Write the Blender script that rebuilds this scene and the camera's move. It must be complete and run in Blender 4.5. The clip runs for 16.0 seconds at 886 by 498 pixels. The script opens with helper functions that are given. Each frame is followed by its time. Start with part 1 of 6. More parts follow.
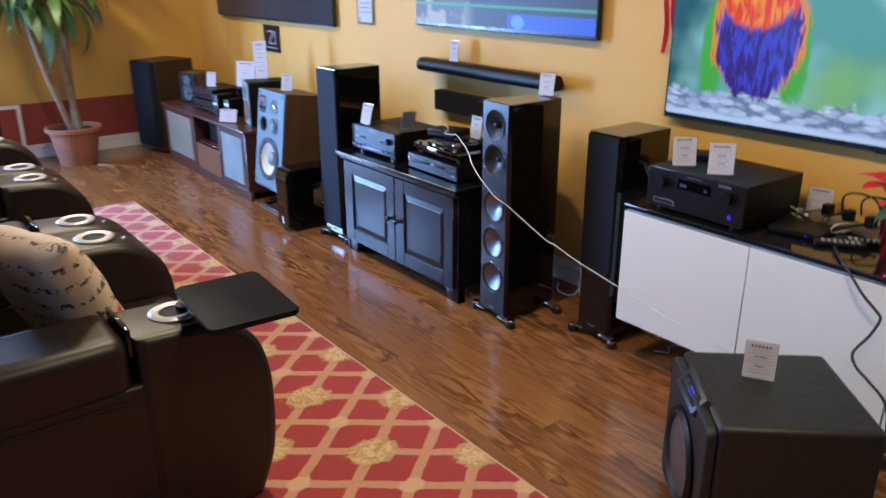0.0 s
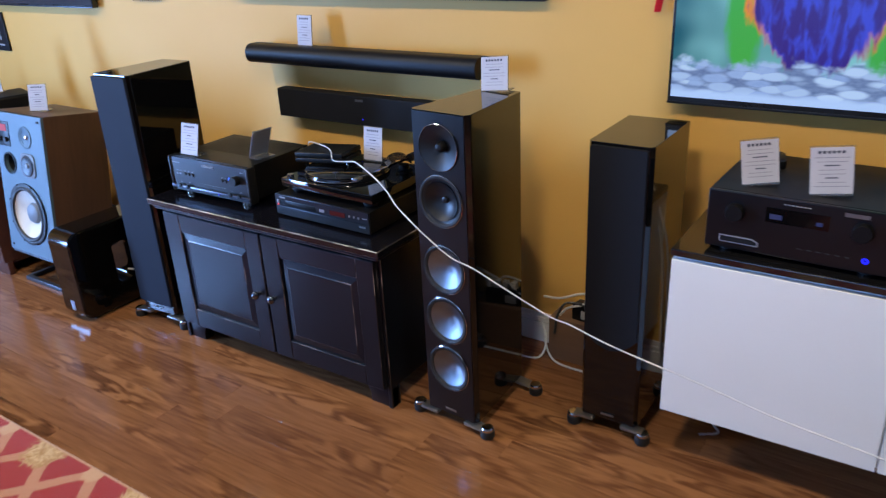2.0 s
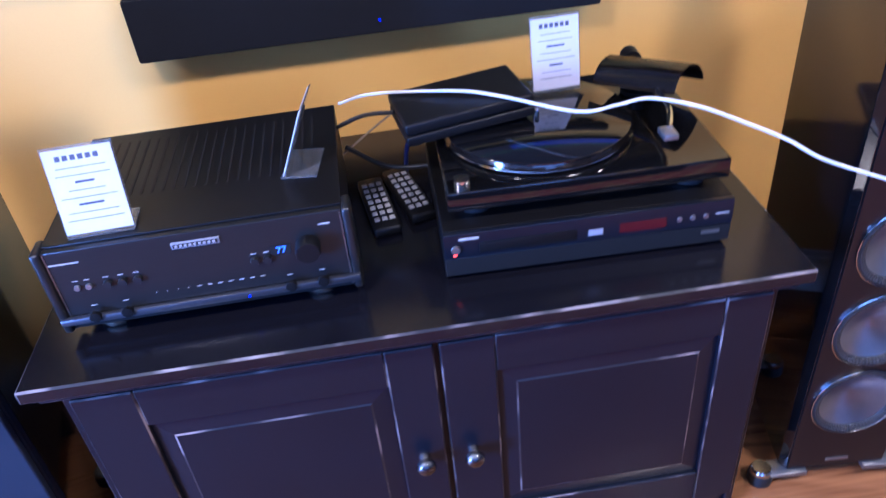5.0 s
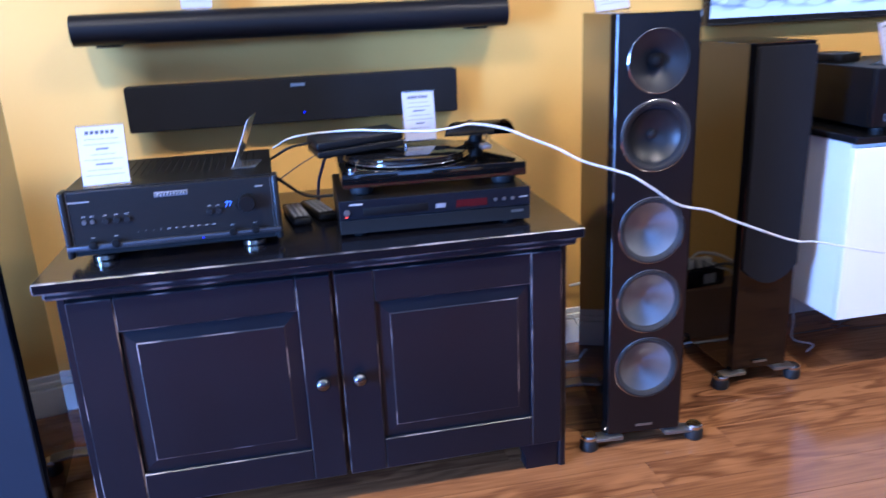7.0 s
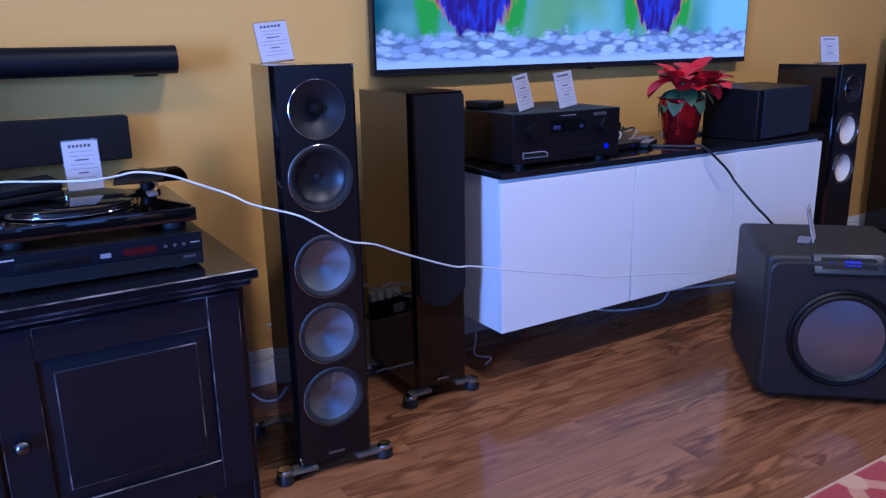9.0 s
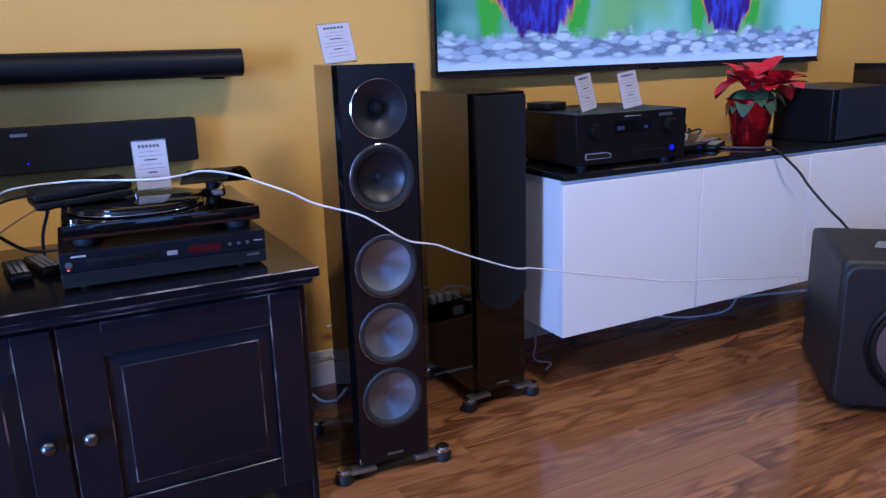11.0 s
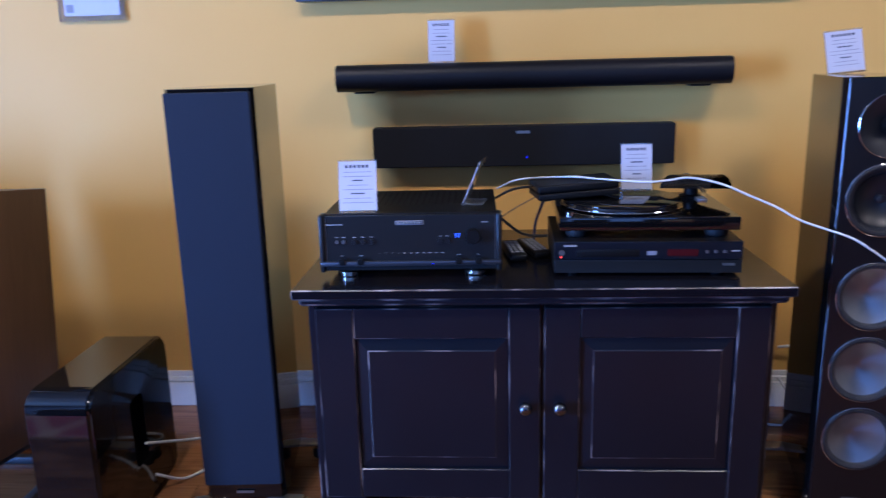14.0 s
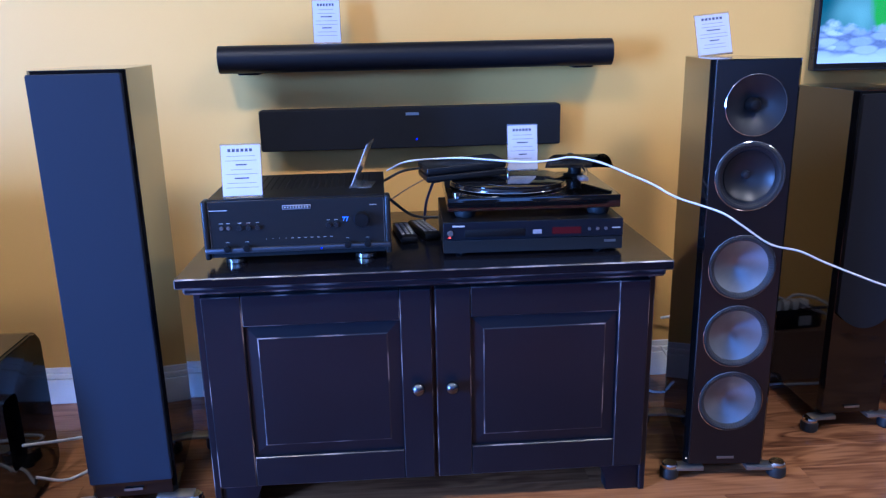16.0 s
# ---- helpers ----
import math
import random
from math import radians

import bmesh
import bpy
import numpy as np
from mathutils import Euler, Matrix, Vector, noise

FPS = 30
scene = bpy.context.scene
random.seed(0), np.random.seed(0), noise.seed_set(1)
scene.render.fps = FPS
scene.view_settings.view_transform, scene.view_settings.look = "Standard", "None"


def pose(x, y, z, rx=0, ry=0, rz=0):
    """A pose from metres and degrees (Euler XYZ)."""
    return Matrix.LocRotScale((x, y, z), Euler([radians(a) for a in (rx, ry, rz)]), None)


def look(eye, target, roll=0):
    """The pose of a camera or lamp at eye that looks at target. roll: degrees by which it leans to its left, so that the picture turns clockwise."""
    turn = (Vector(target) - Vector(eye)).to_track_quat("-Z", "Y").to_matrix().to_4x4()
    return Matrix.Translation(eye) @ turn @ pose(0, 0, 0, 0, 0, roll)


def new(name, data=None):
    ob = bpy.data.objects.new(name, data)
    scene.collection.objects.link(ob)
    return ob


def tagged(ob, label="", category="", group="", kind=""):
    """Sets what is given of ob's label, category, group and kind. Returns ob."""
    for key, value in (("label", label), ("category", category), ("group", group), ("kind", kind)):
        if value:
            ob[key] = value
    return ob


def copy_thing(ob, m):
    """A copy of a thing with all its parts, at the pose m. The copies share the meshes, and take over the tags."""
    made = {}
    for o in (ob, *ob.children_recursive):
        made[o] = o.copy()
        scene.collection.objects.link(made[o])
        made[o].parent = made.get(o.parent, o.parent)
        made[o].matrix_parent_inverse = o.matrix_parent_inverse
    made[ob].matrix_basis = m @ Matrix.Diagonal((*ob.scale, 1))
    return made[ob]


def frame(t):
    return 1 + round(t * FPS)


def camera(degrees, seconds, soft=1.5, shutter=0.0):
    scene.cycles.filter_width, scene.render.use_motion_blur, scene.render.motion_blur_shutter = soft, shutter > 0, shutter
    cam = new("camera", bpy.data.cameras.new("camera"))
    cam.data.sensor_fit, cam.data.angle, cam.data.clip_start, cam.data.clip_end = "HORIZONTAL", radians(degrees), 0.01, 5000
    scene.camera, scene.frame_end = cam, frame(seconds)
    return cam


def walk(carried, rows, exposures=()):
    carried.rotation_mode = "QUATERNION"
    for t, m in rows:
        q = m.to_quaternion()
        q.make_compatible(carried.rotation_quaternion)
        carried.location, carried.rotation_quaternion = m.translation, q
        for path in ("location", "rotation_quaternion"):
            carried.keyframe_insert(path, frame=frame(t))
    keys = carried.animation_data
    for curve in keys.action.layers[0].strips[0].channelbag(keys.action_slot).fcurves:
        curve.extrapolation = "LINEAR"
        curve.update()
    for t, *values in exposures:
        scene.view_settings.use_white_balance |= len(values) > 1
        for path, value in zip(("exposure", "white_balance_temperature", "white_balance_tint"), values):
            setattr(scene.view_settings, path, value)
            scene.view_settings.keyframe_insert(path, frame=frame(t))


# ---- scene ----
cam = camera(60.2, 16.0, soft=1.3, shutter=0.4)
PATH = [
    (0, (3.374, -2.946, 1.658), (1.893, -1.793, 0.966), -0.1),
    (0.5, (2.982, -2.879, 1.639), (1.657, -1.619, 0.829), -3.6),
    (1, (2.597, -2.797, 1.653), (1.358, -1.435, 0.872), -4.0),
    (1.5, (2.236, -2.687, 1.639), (1.159, -1.191, 0.862), -2.8),
    (2, (1.983, -2.388, 1.596), (0.947, -0.876, 0.796), -2.9),
    (2.5, (1.687, -2.021, 1.542), (0.655, -0.539, 0.684), -2.6),
    (3, (1.395, -1.718, 1.514), (0.43, -0.235, 0.583), -0.0),
    (5.5, (-0.157, -1.483, 1.251), (0.111, 0.091, 0.047), -5.1),
    (6, (-0.164, -1.562, 1.121), (0.128, 0.076, 0.012), -1.7),
    (6.5, (-0.107, -1.879, 1.05), (0.196, -0.074, 0.242), -1.1),
    (7, (-0.068, -2.217, 1.112), (0.306, -0.348, 0.507), -2.6),
    (7.5, (-0.063, -2.318, 1.123), (0.6, -0.5, 0.617), -2.8),
    (8, (0.004, -2.315, 1.127), (0.908, -0.609, 0.607), -1.1),
    (8.5, (0.035, -2.348, 1.128), (1.053, -0.707, 0.606), -1.0),
    (11, (0.035, -2.331, 1.101), (0.924, -0.61, 0.604), -1.7),
    (11.5, (-0.017, -2.345, 1.13), (0.498, -0.475, 0.646), -2.5),
    (12, (-0.081, -2.33, 1.137), (0.089, -0.397, 0.654), -2.7),
    (12.5, (-0.136, -2.329, 1.139), (-0.223, -0.392, 0.648), -1.5),
    (13, (-0.163, -2.348, 1.14), (-0.435, -0.426, 0.656), -1.4),
    (13.5, (-0.158, -2.356, 1.134), (-0.441, -0.432, 0.669), -1.9),
    (14, (-0.12, -2.35, 1.139), (-0.244, -0.412, 0.659), -1.5),
    (14.5, (-0.1, -2.351, 1.14), (-0.093, -0.413, 0.644), -1.3),
    (15, (-0.091, -2.349, 1.138), (-0.012, -0.42, 0.616), -1.5),
    (15.5, (-0.088, -2.348, 1.141), (0.024, -0.424, 0.607), -1.3),
    (16, (-0.085, -2.35, 1.138), (0.04, -0.426, 0.608), -1.2),
]
EXPOSURES = [(0.0, -0.60, 6300, 6), (2.2, -0.62, 5700, 6), (3.2, -0.45, 5200, 8), (5.5, 0.58, 4600, 30), (6.0, 0.72, 5100, 27), (6.4, 0.66, 5150, 26), (7.3, 0.10, 4750, 12), (7.8, -0.22, 4550, 16), (8.3, -0.80, 4450, 25), (10.8, -0.74, 4950, 20), (11.5, -0.60, 5200, 13), (12.2, -0.62, 5000, 15), (14.2, -0.68, 4850, 19), (15.0, -0.33, 4600, 18), (16.0, -0.18, 4450, 18)]
walk(cam, [(t, look(eye, target, roll)) for t, eye, target, roll in PATH], EXPOSURES)

# ---- light ----
WALL_Y = 0.05          # face of the long display wall
X0, X1, Y0, CEIL = -4.45, 5.6, -5.2, 2.75
world = bpy.data.worlds.new("sky")
scene.world = world
world.use_nodes = True
sky = world.node_tree.nodes.new("ShaderNodeTexSky")
sky.sky_type, sky.sun_disc, sky.sun_elevation, sky.sun_rotation = "NISHITA", False, radians(35), radians(150)
world.node_tree.links.new(sky.outputs[0], world.node_tree.nodes["Background"].inputs[0])
world.node_tree.nodes["Background"].inputs[1].default_value = 0.1


def area(name, eye, target, w, h, power, colour):
    data = bpy.data.lights.new(name, "AREA")
    data.shape, data.size, data.size_y, data.energy, data.color = "RECTANGLE", w, h, power, colour
    ob = new(name, data)
    ob.matrix_world = look(eye, target)
    return ob


DAY = (0.29, 0.50, 1.0)
WARM = (1.0, 0.80, 0.55)
area("window_light_west", (X0 + 0.05, -3.45, 1.08), (0, -3.45, 1.08), 0.95, 2.1, 840, DAY)
area("window_light_south", (0.2, Y0 + 0.05, 1.35), (0.2, 0, 1.35), 3.0, 1.7, 52, DAY)
for lx in (-3.0, -0.9, 1.2, 3.3):
    area("ceiling_lamp_light", (lx, -1.7, CEIL - 0.03), (lx, -1.7, 0), 0.25, 0.25, 56, WARM)


# ---- materials ----
def mat(name, col, rough=0.5, metal=0.0, col2=None, scale=8.0, fine=120.0, bump=0.0, coat=0.0, spec=0.5, stretch=(1, 1, 1), rvar=0.08, island=False):
    """A surface with broad stains and fine grain in metres."""
    m = bpy.data.materials.new(name)
    m.use_nodes = True
    n, l = m.node_tree.nodes, m.node_tree.links
    b = n["Principled BSDF"]
    b.inputs["Metallic"].default_value = metal
    b.inputs["Coat Weight"].default_value = coat
    b.inputs["Coat Roughness"].default_value = 0.06
    b.inputs["Specular IOR Level"].default_value = spec
    tc = n.new("ShaderNodeTexCoord")
    mp = n.new("ShaderNodeMapping")
    mp.inputs["Scale"].default_value = stretch
    l.new(tc.outputs["Object"], mp.inputs[0])
    big, small = n.new("ShaderNodeTexNoise"), n.new("ShaderNodeTexNoise")
    big.inputs["Scale"].default_value, small.inputs["Scale"].default_value = scale, fine
    big.inputs["Detail"].default_value, small.inputs["Detail"].default_value = 4, 3
    for t in (big, small):
        l.new(mp.outputs[0], t.inputs["Vector"])
    add = n.new("ShaderNodeMath")
    add.operation = "MULTIPLY_ADD"
    add.inputs[1].default_value = 0.35
    l.new(small.outputs["Fac"], add.inputs[0])
    l.new(big.outputs["Fac"], add.inputs[2])
    ramp = n.new("ShaderNodeMapRange")
    ramp.inputs[1].default_value, ramp.inputs[2].default_value = 0.45, 0.9
    l.new(add.outputs[0], ramp.inputs[0])
    mix = n.new("ShaderNodeMix")
    mix.data_type = "RGBA"
    c2 = col2 or tuple(c * 0.8 for c in col)
    mix.inputs[6].default_value, mix.inputs[7].default_value = (*col, 1), (*c2, 1)
    l.new(ramp.outputs[0], mix.inputs[0])
    l.new(mix.outputs[2], b.inputs["Base Color"])
    rr = n.new("ShaderNodeMapRange")
    rr.inputs[3].default_value, rr.inputs[4].default_value = max(0.02, rough - rvar), min(1, rough + rvar)
    l.new(add.outputs[0], rr.inputs[0])
    l.new(rr.outputs[0], b.inputs["Roughness"])
    if bump:
        bp = n.new("ShaderNodeBump")
        bp.inputs["Strength"].default_value, bp.inputs["Distance"].default_value = 0.6, bump
        l.new(add.outputs[0], bp.inputs["Height"])
        l.new(bp.outputs[0], b.inputs["Normal"])
    return m


def glow(name, col, strength):
    m = bpy.data.materials.new(name)
    m.use_nodes = True
    b = m.node_tree.nodes["Principled BSDF"]
    b.inputs["Base Color"].default_value = (0.02, 0.02, 0.02, 1)
    b.inputs["Emission Color"].default_value = (*col, 1)
    b.inputs["Emission Strength"].default_value = strength
    return m


M_WALL = mat("ochre_wall_paint", (0.69, 0.40, 0.095), 0.55, col2=(0.65, 0.37, 0.085), scale=1.5, fine=260, bump=0.0006, spec=0.35)
M_WALL_RED = mat("brick_red_wall_paint", (0.30, 0.045, 0.03), 0.5, scale=2, fine=260, bump=0.0005)
# for the unseen walls only; this dark to hold back warm bounce
M_BACK = mat("unseen_wall_dark_grey", (0.10, 0.10, 0.11), 0.6, scale=2)
M_TRIM = mat("white_trim_paint", (0.78, 0.77, 0.74), 0.35, col2=(0.70, 0.69, 0.66), scale=4)
# unseen ceiling's tone, set low so black tops mirror little brightness
M_CEIL = mat("unseen_ceiling_dull_paint", (0.34, 0.31, 0.27), 0.9, scale=2)
M_BLACKSAT = mat("black_cabinet_lacquer", (0.0036, 0.0050, 0.0092), 0.30, col2=(0.0048, 0.0064, 0.0115), scale=5, fine=90, bump=0.00012, spec=0.40, rvar=0.05)
M_CABTOP = mat("rubbed_black_gloss_top", (0.005, 0.005, 0.008), 0.16, scale=5, fine=90, rvar=0.05)
M_BAFFLE = mat("black_satin_baffle", (0.003, 0.003, 0.0045), 0.30, scale=5)
M_BARCLOTH = mat("black_bar_cloth", (0.004, 0.004, 0.006), 0.7, scale=6, fine=900, bump=0.0005, spec=0.3)
M_GLOSS = mat("black_piano_gloss", (0.003, 0.003, 0.0035), 0.06, coat=0.3, scale=3, rvar=0.02)
M_DARKCLOTH = mat("dull_black_grille_cloth", (0.0045, 0.0055, 0.009), 0.7, col2=(0.006, 0.007, 0.011), scale=6, fine=900, bump=0.0006, spec=0.25)
M_DISH = mat("dark_metal_dish", (0.26, 0.30, 0.36), 0.33, metal=0.9, scale=8, fine=300, rvar=0.04)
M_PANEL = mat("grey_metal_panel", (0.06, 0.068, 0.08), 0.40, metal=0.6, scale=10)
M_GRILLE = mat("black_grille_cloth", (0.0064, 0.0102, 0.021), 0.75, col2=(0.0082, 0.0130, 0.026), scale=6, fine=900, bump=0.0006, spec=0.3)
M_PLASTIC = mat("black_plastic", (0.0040, 0.0040, 0.0046), 0.40, scale=8, fine=400, bump=0.0002, spec=0.25)
M_ALU = mat("black_brushed_aluminium", (0.040, 0.041, 0.044), 0.32, metal=0.75, scale=4, fine=500, stretch=(0.05, 1, 1), bump=0.0001, spec=0.28)
M_VINYL = mat("textured_black_vinyl", (0.015, 0.0145, 0.015), 0.48, col2=(0.009, 0.009, 0.0095), scale=40, fine=420, bump=0.0012, spec=0.5)
M_SMOKE = mat("smoked_plastic", (0.008, 0.006, 0.005), 0.12, scale=10, coat=0.4)
M_RUBBER = mat("black_rubber", (0.010, 0.010, 0.011), 0.55, scale=20)
M_CHROME = mat("polished_chrome", (0.75, 0.75, 0.77), 0.12, metal=1.0, scale=20, rvar=0.04)
M_SILVER = mat("silver_cone", (0.34, 0.35, 0.37), 0.30, metal=0.9, scale=20, fine=500)
M_SPUN = mat("spun_aluminium_cone", (0.27, 0.29, 0.33), 0.38, metal=0.95, scale=20, fine=500, rvar=0.03)
tangent = M_SPUN.node_tree.nodes.new("ShaderNodeTangent")
tangent.direction_type, tangent.axis = "RADIAL", "Y"
M_SPUN.node_tree.links.new(tangent.outputs[0], M_SPUN.node_tree.nodes["Principled BSDF"].inputs["Tangent"])
M_SPUN.node_tree.nodes["Principled BSDF"].inputs["Anisotropic"].default_value = 0.7
M_GREYCONE = mat("dark_grey_cone", (0.010, 0.011, 0.014), 0.38, metal=0.2, scale=20)
M_BLUE_BAFFLE = mat("blue_painted_baffle", (0.075, 0.125, 0.165), 0.5, col2=(0.064, 0.108, 0.145), scale=6, fine=300, bump=0.0003)
M_WHITECONE = mat("cream_paper_cone", (0.72, 0.66, 0.56), 0.8, scale=14, fine=300, bump=0.0004)
M_WALNUT = mat("walnut_veneer", (0.105, 0.052, 0.028), 0.42, col2=(0.055, 0.027, 0.016), scale=5, fine=70, stretch=(1, 1, 0.12), bump=0.0002)
M_DARKWOOD = mat("dark_stained_wood", (0.038, 0.020, 0.012), 0.45, col2=(0.022, 0.012, 0.008), scale=5, fine=70, stretch=(1, 1, 0.12))
M_MAHOG = mat("dark_red_mahogany", (0.085, 0.030, 0.018), 0.33, col2=(0.045, 0.016, 0.011), scale=4, fine=60, stretch=(0.12, 1, 1), coat=0.3)
M_ORANGEWOOD = mat("orange_brown_veneer", (0.20, 0.075, 0.030), 0.35, col2=(0.13, 0.045, 0.02), scale=4, fine=60, stretch=(0.12, 1, 1))
M_CLOTH_BLUE = mat("grey_blue_speaker_cloth", (0.22, 0.27, 0.29), 0.9, col2=(0.17, 0.21, 0.23), scale=6, fine=700, bump=0.0006)
M_CLOTH_TAN = mat("tan_speaker_cloth", (0.20, 0.16, 0.12), 0.9, scale=6, fine=700, bump=0.0006)
M_WHITE = mat("white_cabinet_lacquer", (0.80, 0.80, 0.80), 0.28, col2=(0.76, 0.76, 0.76), scale=2, fine=200)
M_BLACKTOP = mat("black_glass_top", (0.008, 0.008, 0.009), 0.07, scale=3, coat=0.5, rvar=0.02)
M_LEATHER = mat("dark_brown_leather", (0.014, 0.0072, 0.0052), 0.36, col2=(0.009, 0.0048, 0.0038), scale=6, fine=220, bump=0.0014)
M_PAPER = mat("white_paper", (0.49, 0.475, 0.52), 0.6, col2=(0.455, 0.44, 0.49), scale=8)
M_INK = mat("grey_ink", (0.24, 0.24, 0.28), 0.7)
M_SLATEINK = mat("slate_ink", (0.07, 0.07, 0.10), 0.7)
M_DARKINK = mat("black_ink", (0.006, 0.006, 0.007), 0.6, spec=0.3)
M_REDINK = mat("red_ink", (0.45, 0.04, 0.04), 0.7)
M_WCABLE = mat("white_cable_jacket", (0.72, 0.72, 0.72), 0.45, scale=12)
M_BCABLE = mat("black_cable_jacket", (0.015, 0.015, 0.016), 0.45, scale=12)
M_TERRA = mat("terracotta", (0.36, 0.135, 0.07), 0.8, col2=(0.27, 0.10, 0.055), scale=7, fine=120, bump=0.0015)
M_SOIL = mat("potting_soil", (0.03, 0.02, 0.014), 0.95, scale=30, fine=200, bump=0.01)
M_TRUNK = mat("pale_tan_cane", (0.28, 0.20, 0.11), 0.8, col2=(0.18, 0.12, 0.07), scale=20, fine=120, bump=0.003)
M_LEAF = mat("green_leaf", (0.055, 0.13, 0.035), 0.42, col2=(0.10, 0.19, 0.05), scale=10, fine=90, stretch=(1, 1, 1))
M_LEAFDARK = mat("dark_green_leaf", (0.025, 0.07, 0.035), 0.45, col2=(0.04, 0.10, 0.045), scale=14)
M_BRACT = mat("red_bract", (0.70, 0.010, 0.020), 0.5, col2=(0.55, 0.007, 0.016), scale=16)
M_FOIL = mat("red_foil", (0.50, 0.02, 0.03), 0.16, metal=0.9, scale=26, fine=60, bump=0.004)
M_SCREEN_OFF = mat("dark_screen", (0.045, 0.045, 0.055), 0.16, scale=2, rvar=0.03)
M_BEZEL = mat("black_tv_bezel", (0.010, 0.010, 0.011), 0.25, scale=8)
M_BLUE_LED = glow("blue_led", (0.012, 0.012, 1.0), 3)
M_RED_LED = glow("red_led", (1.0, 0.05, 0.03), 4)


def planks_mat():
    m = bpy.data.materials.new("oak_floor_varnish")
    m.use_nodes = True
    n, l = m.node_tree.nodes, m.node_tree.links
    b = n["Principled BSDF"]
    tc, geo, oi = n.new("ShaderNodeTexCoord"), n.new("ShaderNodeNewGeometry"), n.new("ShaderNodeObjectInfo")
    shift = n.new("ShaderNodeVectorMath")
    shift.operation = "MULTIPLY_ADD"
    shift.inputs[1].default_value = (37, 11, 5)
    comb = n.new("ShaderNodeMath")
    comb.operation = "ADD"
    l.new(oi.outputs["Random"], comb.inputs[0])
    l.new(geo.outputs["Random Per Island"], comb.inputs[1])
    l.new(comb.outputs[0], shift.inputs[0])
    l.new(geo.outputs["Position"], shift.inputs[2])
    mp = n.new("ShaderNodeMapping")
    mp.inputs["Scale"].default_value = (2.0, 9, 9)
    l.new(shift.outputs[0], mp.inputs[0])
    wave = n.new("ShaderNodeTexNoise")
    wave.inputs["Scale"].default_value, wave.inputs["Detail"].default_value, wave.inputs["Distortion"].default_value = 1.6, 2, 0.6
    l.new(mp.outputs[0], wave.inputs["Vector"])
    rings = n.new("ShaderNodeMath")
    rings.operation = "MULTIPLY"
    rings.inputs[1].default_value = 22
    l.new(wave.outputs["Fac"], rings.inputs[0])
    sine = n.new("ShaderNodeMath")
    sine.operation = "SINE"
    l.new(rings.outputs[0], sine.inputs[0])
    fmp = n.new("ShaderNodeMapping")
    fmp.inputs["Scale"].default_value = (6, 110, 50)
    l.new(shift.outputs[0], fmp.inputs[0])
    fine = n.new("ShaderNodeTexNoise")
    fine.inputs["Scale"].default_value, fine.inputs["Detail"].default_value = 1.0, 4
    l.new(fmp.outputs[0], fine.inputs["Vector"])
    tot = n.new("ShaderNodeMath")
    tot.operation = "MULTIPLY_ADD"
    tot.inputs[1].default_value = 0.30
    patch = n.new("ShaderNodeTexNoise")
    patch.inputs["Scale"].default_value, patch.inputs["Detail"].default_value = 1.0, 1
    pm = n.new("ShaderNodeMapping")
    pm.inputs["Scale"].default_value = (1.1, 5, 5)
    l.new(shift.outputs[0], pm.inputs[0])
    l.new(pm.outputs[0], patch.inputs["Vector"])
    pr = n.new("ShaderNodeMapRange")
    pr.inputs[1].default_value, pr.inputs[2].default_value = 0.42, 0.68
    l.new(patch.outputs["Fac"], pr.inputs[0])
    pmul = n.new("ShaderNodeMath")
    pmul.operation = "MULTIPLY"
    l.new(sine.outputs[0], pmul.inputs[0])
    l.new(pr.outputs[0], pmul.inputs[1])
    l.new(pmul.outputs[0], tot.inputs[0])
    soft = n.new("ShaderNodeMapRange")
    soft.inputs[3].default_value, soft.inputs[4].default_value = 0.26, 0.80
    l.new(fine.outputs["Fac"], soft.inputs[0])
    l.new(soft.outputs[0], tot.inputs[2])
    tone = n.new("ShaderNodeMath")
    tone.operation = "MULTIPLY_ADD"
    tone.inputs[1].default_value = 0.15
    l.new(comb.outputs[0], tone.inputs[0])
    l.new(tot.outputs[0], tone.inputs[2])
    ramp = n.new("ShaderNodeValToRGB")
    e = ramp.color_ramp.elements
    e[0].position, e[0].color = 0.30, (0.050, 0.018, 0.009, 1)
    e[1].position, e[1].color = 0.95, (0.29, 0.132, 0.052, 1)
    mid = e.new(0.6)
    mid.color = (0.155, 0.064, 0.026, 1)
    l.new(tone.outputs[0], ramp.inputs[0])
    l.new(ramp.outputs[0], b.inputs["Base Color"])
    rr = n.new("ShaderNodeMapRange")
    rr.inputs[3].default_value, rr.inputs[4].default_value = 0.09, 0.20
    l.new(fine.outputs["Fac"], rr.inputs[0])
    l.new(rr.outputs[0], b.inputs["Roughness"])
    bp = n.new("ShaderNodeBump")
    bp.inputs["Strength"].default_value, bp.inputs["Distance"].default_value = 0.25, 0.0004
    l.new(fine.outputs["Fac"], bp.inputs["Height"])
    l.new(bp.outputs[0], b.inputs["Normal"])
    return m


M_FLOOR = planks_mat()


